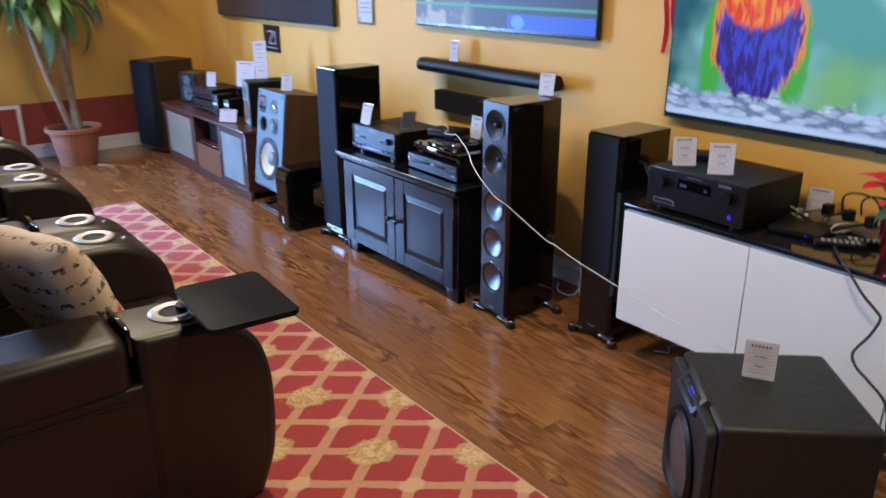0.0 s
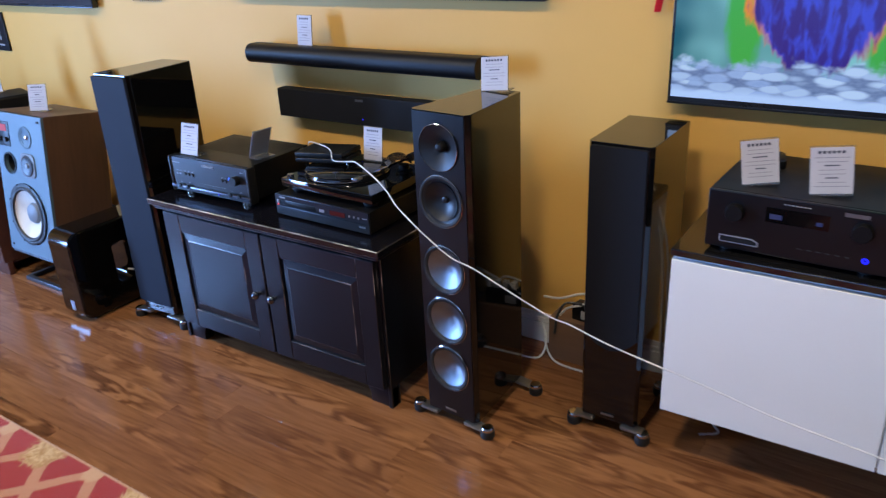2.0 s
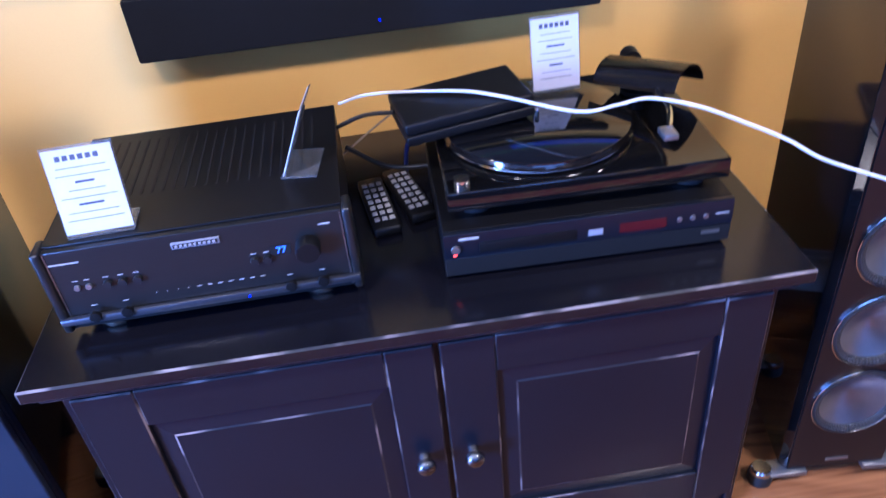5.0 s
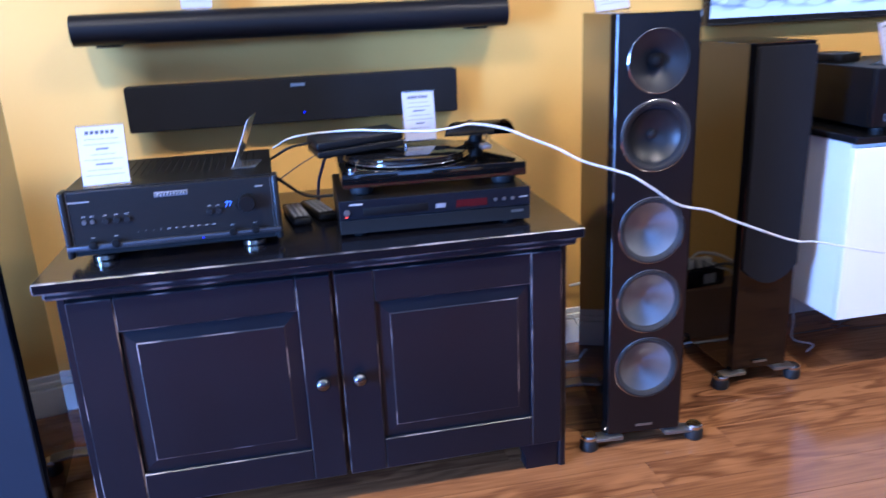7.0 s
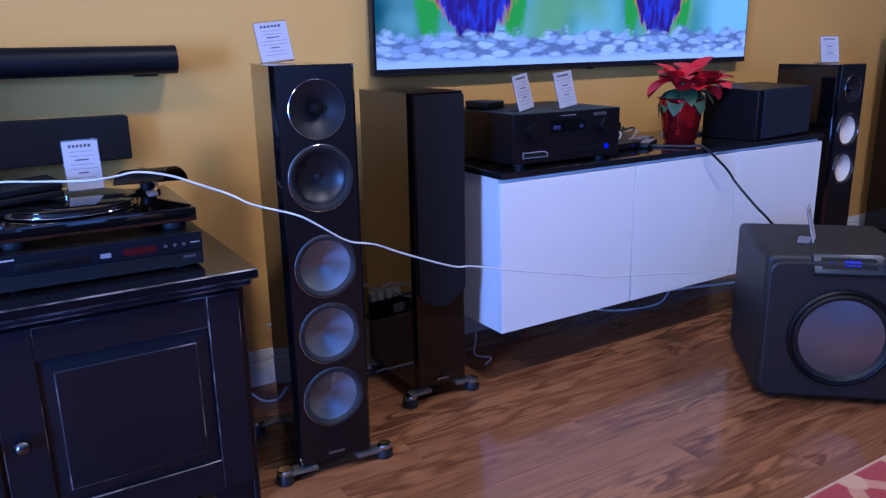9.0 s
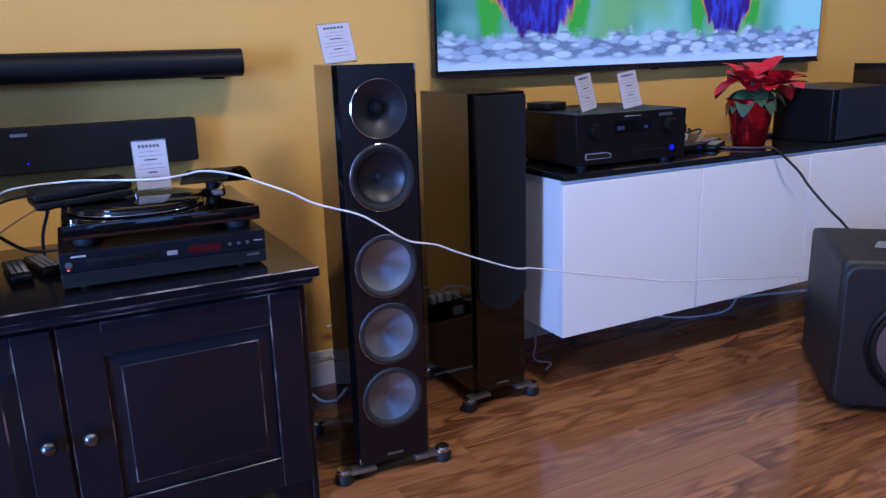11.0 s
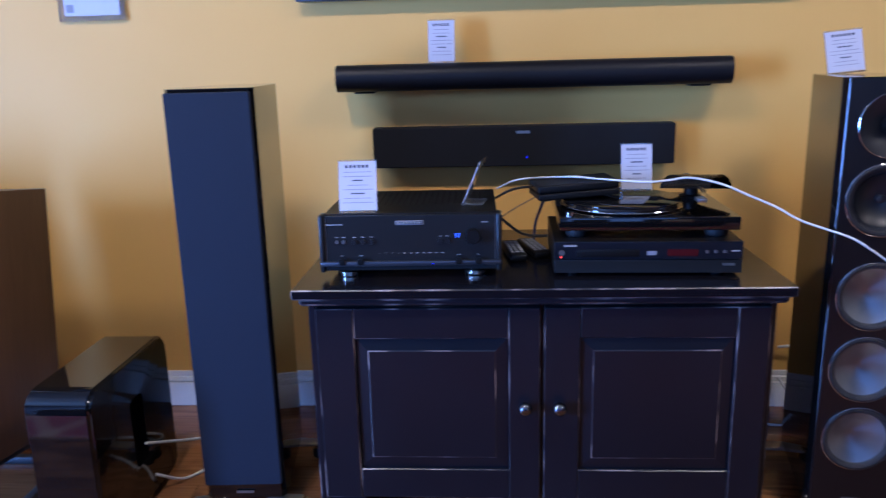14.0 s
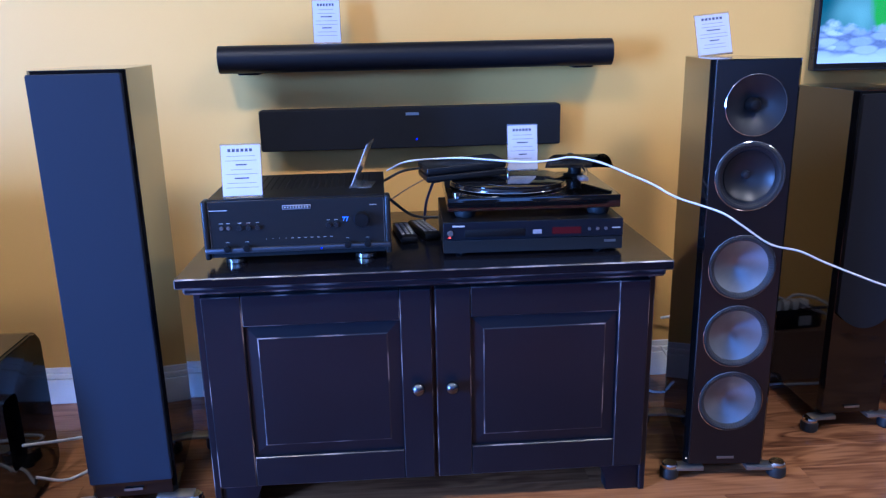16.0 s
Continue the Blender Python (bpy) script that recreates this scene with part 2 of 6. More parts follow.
class Net:
    """Small helper to write node arithmetic for patterned cloth and screens."""

    def __init__(self, name):
        self.m = bpy.data.materials.new(name)
        self.m.use_nodes = True
        self.n, self.l = self.m.node_tree.nodes, self.m.node_tree.links
        self.b = self.n["Principled BSDF"]
        tc = self.n.new("ShaderNodeTexCoord")
        sep = self.n.new("ShaderNodeSeparateXYZ")
        self.l.new(tc.outputs["Object"], sep.inputs[0])
        self.obj = tc.outputs["Object"]
        self.x, self.y, self.z = sep.outputs

    def f(self, op, *args):
        k = self.n.new("ShaderNodeMath")
        k.operation = op
        for i, a in enumerate(args):
            if isinstance(a, (int, float)):
                k.inputs[i].default_value = a
            else:
                self.l.new(a, k.inputs[i])
        return k.outputs[0]

    def step(self, v, a, b):
        k = self.n.new("ShaderNodeMapRange")
        k.interpolation_type = "SMOOTHSTEP"
        k.inputs[1].default_value, k.inputs[2].default_value = a, b
        self.l.new(v, k.inputs[0])
        return k.outputs[0]

    def noise(self, scale, detail=3, stretch=(1, 1, 1), distort=0.0):
        mp = self.n.new("ShaderNodeMapping")
        mp.inputs["Scale"].default_value = stretch
        self.l.new(self.obj, mp.inputs[0])
        k = self.n.new("ShaderNodeTexNoise")
        k.inputs["Scale"].default_value, k.inputs["Detail"].default_value, k.inputs["Distortion"].default_value = scale, detail, distort
        self.l.new(mp.outputs[0], k.inputs["Vector"])
        return k.outputs["Fac"]

    def mix(self, fac, a, b):
        k = self.n.new("ShaderNodeMix")
        k.data_type = "RGBA"
        for i, v in ((0, fac), (6, a), (7, b)):
            if isinstance(v, tuple):
                k.inputs[i].default_value = (*v, 1)
            elif isinstance(v, (int, float)):
                k.inputs[i].default_value = v
            else:
                self.l.new(v, k.inputs[i])
        return k.outputs[2]

    def blob(self, u, v, cu, cv, ru, rv, soft=0.25, wob=None, amt=0.0):
        a = self.f("DIVIDE", self.f("SUBTRACT", u, cu), ru)
        c = self.f("DIVIDE", self.f("SUBTRACT", v, cv), rv)
        d = self.f("ADD", self.f("MULTIPLY", a, a), self.f("MULTIPLY", c, c))
        if wob is not None:
            d = self.f("ADD", d, self.f("MULTIPLY", self.f("SUBTRACT", wob, 0.5), amt))
        return self.step(d, 1 + soft, 1 - soft)


# ---- mesh helpers ----
def bx(x0, x1, y0, y1, z0, z1, bevel=0.0, seg=2, bm=None):
    own = bmesh.new()
    bmesh.ops.create_cube(own, size=1, matrix=Matrix.Translation(((x0 + x1) / 2, (y0 + y1) / 2, (z0 + z1) / 2)) @ Matrix.Diagonal((x1 - x0, y1 - y0, z1 - z0, 1)))
    if bevel:
        bmesh.ops.bevel(own, geom=own.edges[:], offset=bevel, segments=seg, affect="EDGES", profile=0.5)
    return own if bm is None else join(bm, own)


def join(bm, other):
    tmp = bpy.data.meshes.new("tmp")
    other.to_mesh(tmp)
    other.free()
    bm.from_mesh(tmp)
    bpy.data.meshes.remove(tmp)
    return bm


def turned(bm, m):
    bmesh.ops.transform(bm, matrix=m, verts=bm.verts)
    return bm


def lathe(profile, seg=32, axis="z", at=(0, 0, 0)):
    """Turned body: profile of (radius, height along the axis)."""
    bm = bmesh.new()
    rings = []
    for r, h in profile:
        ring = []
        for i in range(seg if r > 1e-6 else 1):
            a = 2 * math.pi * i / seg
            c, s = r * math.cos(a), r * math.sin(a)
            p = {"z": (c, s, h), "y": (c, -h, s), "x": (h, c, s)}[axis]
            ring.append(bm.verts.new((p[0] + at[0], p[1] + at[1], p[2] + at[2])))
        rings.append(ring)
    for a, b in zip(rings, rings[1:]):
        for i in range(max(len(a), len(b))):
            j = i + 1
            q = [a[i % len(a)], a[j % len(a)], b[j % len(b)], b[i % len(b)]]
            q = list(dict.fromkeys(q))
            if len(q) > 2:
                bm.faces.new(q)
    bmesh.ops.recalc_face_normals(bm, faces=bm.faces)
    return bm


def rod(a, b, r, seg=12, r2=None):
    a, b = Vector(a), Vector(b)
    bm = lathe([(0, 0), (r, 0), (r2 or r, (b - a).length), (0, (b - a).length)], seg)
    return turned(bm, Matrix.Translation(a) @ (b - a).to_track_quat("Z", "Y").to_matrix().to_4x4())


def smooth_path(pts, per=8):
    out, p = [], [Vector(q) for q in pts]
    p = [p[0] * 2 - p[1]] + p + [p[-1] * 2 - p[-2]]
    for i in range(1, len(p) - 2):
        for k in range(per):
            t = k / per
            a, b, c, d = p[i - 1:i + 3]
            out.append(0.5 * (2 * b + (c - a) * t + (2 * a - 5 * b + 4 * c - d) * t * t + (3 * b - a - 3 * c + d) * t ** 3))
    return out + [p[-2]]


def tube(pts, r, seg=8, per=8):
    pts = smooth_path(pts, per)
    bm, rings = bmesh.new(), []
    for i, p in enumerate(pts):
        d = (pts[min(i + 1, len(pts) - 1)] - pts[max(i - 1, 0)]).normalized()
        u = d.cross(Vector((0.13, 0.21, 0.97))).normalized()
        v = d.cross(u)
        rings.append([bm.verts.new(p + r * (math.cos(a) * u + math.sin(a) * v)) for a in [2 * math.pi * k / seg for k in range(seg)]])
    for a, b in zip(rings, rings[1:]):
        for k in range(seg):
            bm.faces.new((a[k], a[(k + 1) % seg], b[(k + 1) % seg], b[k]))
    bm.faces.new(rings[0]), bm.faces.new(rings[-1])
    bmesh.ops.recalc_face_normals(bm, faces=bm.faces)
    return bm


def prism(outline, y0, y1, bevel=0.0):
    """Outline in x, z pushed from y0 to y1."""
    bm = bmesh.new()
    f = bm.faces.new([bm.verts.new((x, y0, z)) for x, z in outline])
    ext = bmesh.ops.extrude_face_region(bm, geom=[f])["geom"]
    bmesh.ops.translate(bm, vec=(0, y1 - y0, 0), verts=[v for v in ext if isinstance(v, bmesh.types.BMVert)])
    bmesh.ops.recalc_face_normals(bm, faces=bm.faces)
    if bevel:
        bmesh.ops.bevel(bm, geom=bm.edges[:], offset=bevel, segments=2, affect="EDGES", profile=0.5)
    return bm


def rounded(w, h, r, n=6):
    """A rounded rectangle outline about the origin."""
    out = []
    for cx, cz, a0 in ((w / 2 - r, h / 2 - r, 0), (-w / 2 + r, h / 2 - r, 90), (-w / 2 + r, -h / 2 + r, 180), (w / 2 - r, -h / 2 + r, 270)):
        for i in range(n + 1):
            a = radians(a0 + 90 * i / n)
            out.append((cx + r * math.cos(a), cz + r * math.sin(a)))
    return out


def plate(outline, holes, y0, y1):
    """A panel in x, z with round holes (x, z, radius), from y0 back to y1."""
    bm, edges = bmesh.new(), []
    loops = [outline] + [[(x + q * math.cos(2 * math.pi * k / 40), z + q * math.sin(2 * math.pi * k / 40)) for k in range(40)] for x, z, q in holes]
    for loop in loops:
        v = [bm.verts.new((x, y0, z)) for x, z in loop]
        edges += [bm.edges.new((v[k], v[(k + 1) % len(v)])) for k in range(len(v))]
    bmesh.ops.triangle_fill(bm, use_beauty=True, use_dissolve=False, edges=edges, normal=(0, -1, 0))
    ext = bmesh.ops.extrude_face_region(bm, geom=bm.faces[:])["geom"]
    bmesh.ops.translate(bm, vec=(0, y1 - y0, 0), verts=[v for v in ext if isinstance(v, bmesh.types.BMVert)])
    bmesh.ops.recalc_face_normals(bm, faces=bm.faces)
    return bm


def open_front(bm, y):
    """Takes the front face off a cabinet, for a panel with holes."""
    bmesh.ops.delete(bm, geom=[f for f in bm.faces if f.normal.y < -0.9 and abs(f.calc_center_median().y - y) < 0.002], context="FACES_ONLY")
    return bm


def mesh_of(name, bm, material, angle=35):
    me = bpy.data.meshes.new(name)
    bm.to_mesh(me)
    bm.free()
    for p in me.polygons:
        p.use_smooth = True
    me.set_sharp_from_angle(angle=radians(angle))
    for p in me.polygons:
        if p.area > 0.012:
            p.use_smooth = False
    me.materials.append(material)
    return me


def part(name, bm, material, parent, label="", angle=35):
    ob = new(name, mesh_of(name, bm, material, angle))
    ob.parent = parent
    return tagged(ob, label)


def thing(name, label, category, m=None, group=""):
    ob = new(name)
    ob.empty_display_size = 0.05
    ob.matrix_basis = m or Matrix()
    return tagged(ob, label, category, group)


def solid(name, bm, material, label, category, m=None, group="", angle=35):
    ob = new(name, mesh_of(name, bm, material, angle))
    ob.matrix_basis = m or Matrix()
    return tagged(ob, label, category, group)


def setting(name, bm, material, label="", category=""):
    return tagged(new(name, mesh_of(name, bm, material)), label, category, kind="structure")


# ---- structure ----
setting("subfloor", bx(X0 - 0.15, X1 + 0.15, Y0 - 0.15, WALL_Y + 0.15, -0.2, -0.02), M_FLOOR, "dark oak floor under the boards", "floor")
setting("wall_north", bx(X0 - 0.15, X1 + 0.15, WALL_Y, WALL_Y + 0.15, -0.02, CEIL), M_WALL, "ochre yellow painted wall with hung screens", "wall")
RED_H = 0.50
ww = setting("wall_west", bx(X0 - 0.15, X0, Y0, WALL_Y, RED_H, CEIL), M_WALL, "ochre yellow wall above a red lower band", "wall")
setting("wall_west_lower", bx(X0 - 0.15, X0 + 0.004, Y0, WALL_Y, -0.02, RED_H), M_WALL_RED, "brick red painted lower wall band", "wall")
# unseen closing walls, added; their dark grey keeps reflections in black fronts low
setting("wall_east", bx(X1, X1 + 0.15, Y0, WALL_Y, -0.02, CEIL), M_BACK, "unseen plain wall, dark grey to cut bounce light", "wall")
setting("wall_south", bx(X0 - 0.15, X1 + 0.15, Y0 - 0.15, Y0, -0.02, CEIL), M_BACK, "unseen plain wall, dark grey to cut bounce light", "wall")
# ceiling is out of view, added to close the room and shape light
setting("ceiling", bx(X0 - 0.15, X1 + 0.15, Y0 - 0.15, WALL_Y + 0.15, CEIL, CEIL + 0.1), M_CEIL, "unseen plain ceiling, dull to darken reflections", "ceiling")


def baseboard(name, length, m):
    bm = bx(0, length, -0.016, 0, -0.0, 0.085, 0.002)
    bx(0, length, -0.012, 0, 0.087, 0.105, 0.004, bm=bm)
    bx(0, length, -0.007, 0, 0.105, 0.125, 0.003, bm=bm)
    ob = setting(name, bm, M_TRIM, "white moulded baseboard along the wall", "baseboard")
    ob.matrix_basis = m


baseboard("baseboard_north", X1 - X0, pose(X0, WALL_Y, 0))
baseboard("baseboard_west", WALL_Y - Y0, pose(X0 + 0.004, Y0, 0, 0, 0, 90))


# ---- floor boards of the open strip are laid at the end of the file ----
def rug_mat():
    k = Net("red_lattice_rug_pile")
    w = k.f("SUBTRACT", k.noise(9, 3), 0.5)
    gx = k.f("DIVIDE", k.f("ADD", k.x, -0.638), 0.242)
    gy = k.f("DIVIDE", k.f("ADD", k.y, 1.405), 0.30)
    wob = k.f("MULTIPLY", w, 0.10)
    u = k.f("ADD", k.f("ADD", gx, gy), wob)
    v = k.f("ADD", k.f("SUBTRACT", gx, gy), wob)
    fu, fv = k.f("PINGPONG", u, 0.5), k.f("PINGPONG", v, 0.5)
    near = k.f("MINIMUM", fu, fv)
    near = k.f("ADD", near, k.f("MULTIPLY", k.f("SUBTRACT", k.noise(70, 2), 0.5), 0.05))
    line = k.step(near, 0.125, 0.085)
    # flowers on every second node
    hu, hv = k.f("PINGPONG", k.f("MULTIPLY", k.f("ADD", u, 0.0), 0.5), 0.5), k.f("PINGPONG", k.f("MULTIPLY", v, 0.5), 0.5)
    d = k.f("SQRT", k.f("ADD", k.f("MULTIPLY", hu, hu), k.f("MULTIPLY", hv, hv)))
    rag = k.noise(38, 3, distort=1.0)
    flower = k.step(k.f("ADD", d, k.f("MULTIPLY", k.f("SUBTRACT", rag, 0.5), 0.26)), 0.25, 0.20)
    ou, ov = k.f("SUBTRACT", 0.5, hu), k.f("SUBTRACT", 0.5, hv)
    ds = k.f("SQRT", k.f("ADD", k.f("MULTIPLY", ou, ou), k.f("MULTIPLY", ov, ov)))
    bud = k.step(k.f("ADD", ds, k.f("MULTIPLY", k.f("SUBTRACT", rag, 0.5), 0.10)), 0.12, 0.09)
    red = k.mix(k.noise(3, 4), (0.42, 0.028, 0.032), (0.30, 0.016, 0.022))
    red = k.mix(k.f("MULTIPLY", k.noise(160, 2), 0.35), red, (0.22, 0.012, 0.018))
    band = k.mix(k.noise(110, 2), (0.46, 0.20, 0.12), (0.56, 0.30, 0.19))
    gold = k.mix(k.step(rag, 0.35, 0.65), (0.42, 0.24, 0.09), (0.64, 0.46, 0.25))
    col = k.mix(line, red, band)
    col = k.mix(bud, col, (0.58, 0.36, 0.22))
    col = k.mix(flower, col, gold)
    edge = k.step(k.y, -1.397, -1.391)
    col = k.mix(edge, col, (0.55, 0.36, 0.24))
    k.l.new(col, k.b.inputs["Base Color"])
    k.b.inputs["Roughness"].default_value = 0.95
    k.b.inputs["Sheen Weight"].default_value = 0.25
    bp = k.n.new("ShaderNodeBump")
    bp.inputs["Strength"].default_value, bp.inputs["Distance"].default_value = 0.7, 0.004
    k.l.new(k.f("ADD", k.noise(420, 2), k.f("MULTIPLY", k.f("ADD", line, flower), 0.5)), bp.inputs["Height"])
    k.l.new(bp.outputs[0], k.b.inputs["Normal"])
    return k.m


rug = solid("area_rug", bx(-2.42, 4.1, -4.2, -1.385, 0.0, 0.009, 0.003), rug_mat(), "red area rug with beige diamond lattice and gold flowers", "rug")


def worn_box(x0, x1, y0, y1, z0, z1, w=0.0024, bm=None):
    return bx(x0, x1, y0, y1, z0, z1, w, 1, bm)


def worn_part(name, bm, parent, label="", m=None):
    """Black lacquer whose narrow edge facets are rubbed through, with their highlights put into the same pale colour.
    """
    ob = part(name, bm, m or M_BLACKSAT, parent, label, 80)
    ob.data.materials.append(M_EDGE)
    for p in ob.data.polygons:
        p.use_smooth = False
        if max(abs(c) for c in p.normal) < 0.97:
            p.material_index = 1
    return ob


def edge_mat():
    k = Net("rubbed_highlit_edge")
    # pale patches carry both the rubbed wear and painted edge highlights
    f = k.step(k.noise(9, 4), 0.48, 0.64)
    k.l.new(k.mix(f, (0.014, 0.014, 0.018), (0.22, 0.18, 0.175)), k.b.inputs["Base Color"])
    k.b.inputs["Roughness"].default_value = 0.28
    return k.m


M_EDGE = edge_mat()


def tv(name, x0, x1, z0, screen, label, depth=0.045, lip=0.010):
    h = (x1 - x0) * 9 / 16
    t = thing(name, label, "television", pose(x0, WALL_Y, z0))
    w = x1 - x0
    part("housing", bx(0.0, w, -depth, -0.012, 0, h, 0.004), M_BEZEL, t)
    part("mount", bx(w * 0.3, w * 0.7, -0.012, 0, h * 0.3, h * 0.7), M_PLASTIC, t)
    part("screen", bx(lip, w - lip, -depth - 0.0015, -depth + 0.004, lip * 2.2, h - lip), screen, t)
    part("lower_trim", bx(0.0, w, -depth - 0.004, -depth + 0.002, 0, 0.007, 0.001), M_ALU, t)
    part("logo_plate", bx(w / 2 - 0.02, w / 2 + 0.02, -depth - 0.006, -depth - 0.003, -0.004, 0.004), M_PLASTIC, t)
    return t


def screen_bright():
    """A nature film: two bright birds over pale flat stones, out-of-focus leaves behind."""
    k = Net("bright_nature_screen")
    n, n2 = k.noise(3.2, 2), k.noise(16, 3)
    plume = k.noise(22, 3, (1.6, 1, 0.45), 0.4)
    u, v = k.x, k.z
    col = k.mix(k.step(u, 0.10, 0.40), (0.012, 0.10, 0.13), (0.10, 0.34, 0.32))
    col = k.mix(k.step(n, 0.40, 0.66), col, (0.26, 0.56, 0.58))
    col = k.mix(k.f("MULTIPLY", k.step(k.noise(2.3, 1), 0.52, 0.66), k.step(u, 0.55, 0.75)), col, (0.20, 0.46, 0.20))
    col = k.mix(k.step(u, 1.55, 1.72), col, (0.34, 0.66, 0.80))
    for cu, wide in ((0.40, 1.0), (1.33, 0.8)):
        for side in (-1, 1):
            col = k.mix(k.blob(u, v, cu + side * 0.185 * wide, 0.30, 0.055 * wide, 0.20, 0.35, plume, 1.2), col, (0.07, 0.42, 0.05))
        belly = k.mix(k.step(plume, 0.42, 0.60), (0.035, 0.012, 0.22), (0.05, 0.06, 0.62))
        col = k.mix(k.blob(u, v, cu + 0.01, 0.40, 0.205 * wide, 0.275, 0.12, plume, 1.1), col, (0.85, 0.26, 0.015))
        col = k.mix(k.blob(u, v, cu + 0.01, 0.385, 0.185 * wide, 0.27, 0.12, plume, 1.0), col, belly)
        breast = k.mix(k.step(plume, 0.40, 0.62), (0.80, 0.045, 0.012), (0.95, 0.30, 0.02))
        col = k.mix(k.blob(u, v, cu, 0.62, 0.20 * wide, 0.215, 0.16, plume, 1.0), col, breast)
        col = k.mix(k.blob(u, v, cu, 0.95, 0.15 * wide, 0.17, 0.16, plume, 0.8), col, (0.03, 0.06, 0.55))
    vor = k.n.new("ShaderNodeTexVoronoi")
    mp = k.n.new("ShaderNodeMapping")
    mp.inputs["Scale"].default_value = (15, 1, 46)
    k.l.new(k.obj, mp.inputs[0])
    k.l.new(mp.outputs[0], vor.inputs["Vector"])
    vor.inputs["Scale"].default_value = 1.0
    sep = k.n.new("ShaderNodeSeparateColor")
    k.l.new(vor.outputs["Color"], sep.inputs[0])
    stone = k.mix(sep.outputs[0], (0.22, 0.32, 0.62), (0.62, 0.76, 1.0))
    stone = k.mix(k.step(vor.outputs["Distance"], 0.45, 0.75), stone, (0.06, 0.10, 0.26))
    stone = k.mix(k.f("MULTIPLY", k.noise(60, 3, (1, 1, 2)), 0.5), stone, (0.50, 0.62, 0.90))
    top = k.f("ADD", 0.135, k.f("MULTIPLY", k.f("SUBTRACT", n2, 0.5), 0.14))
    col = k.mix(k.step(k.f("SUBTRACT", v, top), 0.016, -0.016), col, stone)
    col = k.mix(k.step(v, 0.060, 0.035), col, (0.52, 0.66, 0.98))
    k.b.inputs["Base Color"].default_value = (0.01, 0.01, 0.01, 1)
    k.b.inputs["Roughness"].default_value = 0.2
    k.l.new(col, k.b.inputs["Emission Color"])
    k.b.inputs["Emission Strength"].default_value = 1.32
    return k.m


def screen_menu():
    k = Net("blue_menu_screen")
    u, v = k.x, k.z
    n = k.noise(6, 2)
    col = k.mix(k.step(u, 0.48, 0.50), (0.10, 0.11, 0.15), (0.02, 0.03, 0.07))
    col = k.mix(k.f("MULTIPLY", k.step(n, 0.52, 0.6), k.step(u, 0.6, 0.4)), col, (0.42, 0.40, 0.42))
    low = k.f("MULTIPLY", k.step(v, 0.105, 0.10), k.step(u, 0.84, 0.86))
    col = k.mix(low, col, (0.02, 0.09, 0.75))
    col = k.mix(k.f("MULTIPLY", k.step(v, 0.145, 0.14), k.step(v, 0.125, 0.13)), col, (0.05, 0.35, 0.20))
    col = k.mix(k.blob(u, v, 0.93, 0.06, 0.05, 0.035, 0.1), col, (0.12, 0.35, 0.95))
    k.b.inputs["Base Color"].default_value = (0.01, 0.01, 0.01, 1)
    k.l.new(col, k.b.inputs["Emission Color"])
    k.b.inputs["Emission Strength"].default_value = 1.3
    return k.m


tv("wall_television", 1.233, 3.153, 1.018, screen_bright(), "large wall-mounted television showing a bright colourful picture")
tv("wall_television", -0.690, 0.803, 1.318, screen_menu(), "wall-mounted television showing a blue menu above the soundbars")
tv("wall_television", -3.86, -1.728, 1.245, M_SCREEN_OFF, "large dark wall-mounted screen, switched off", lip=0.006)


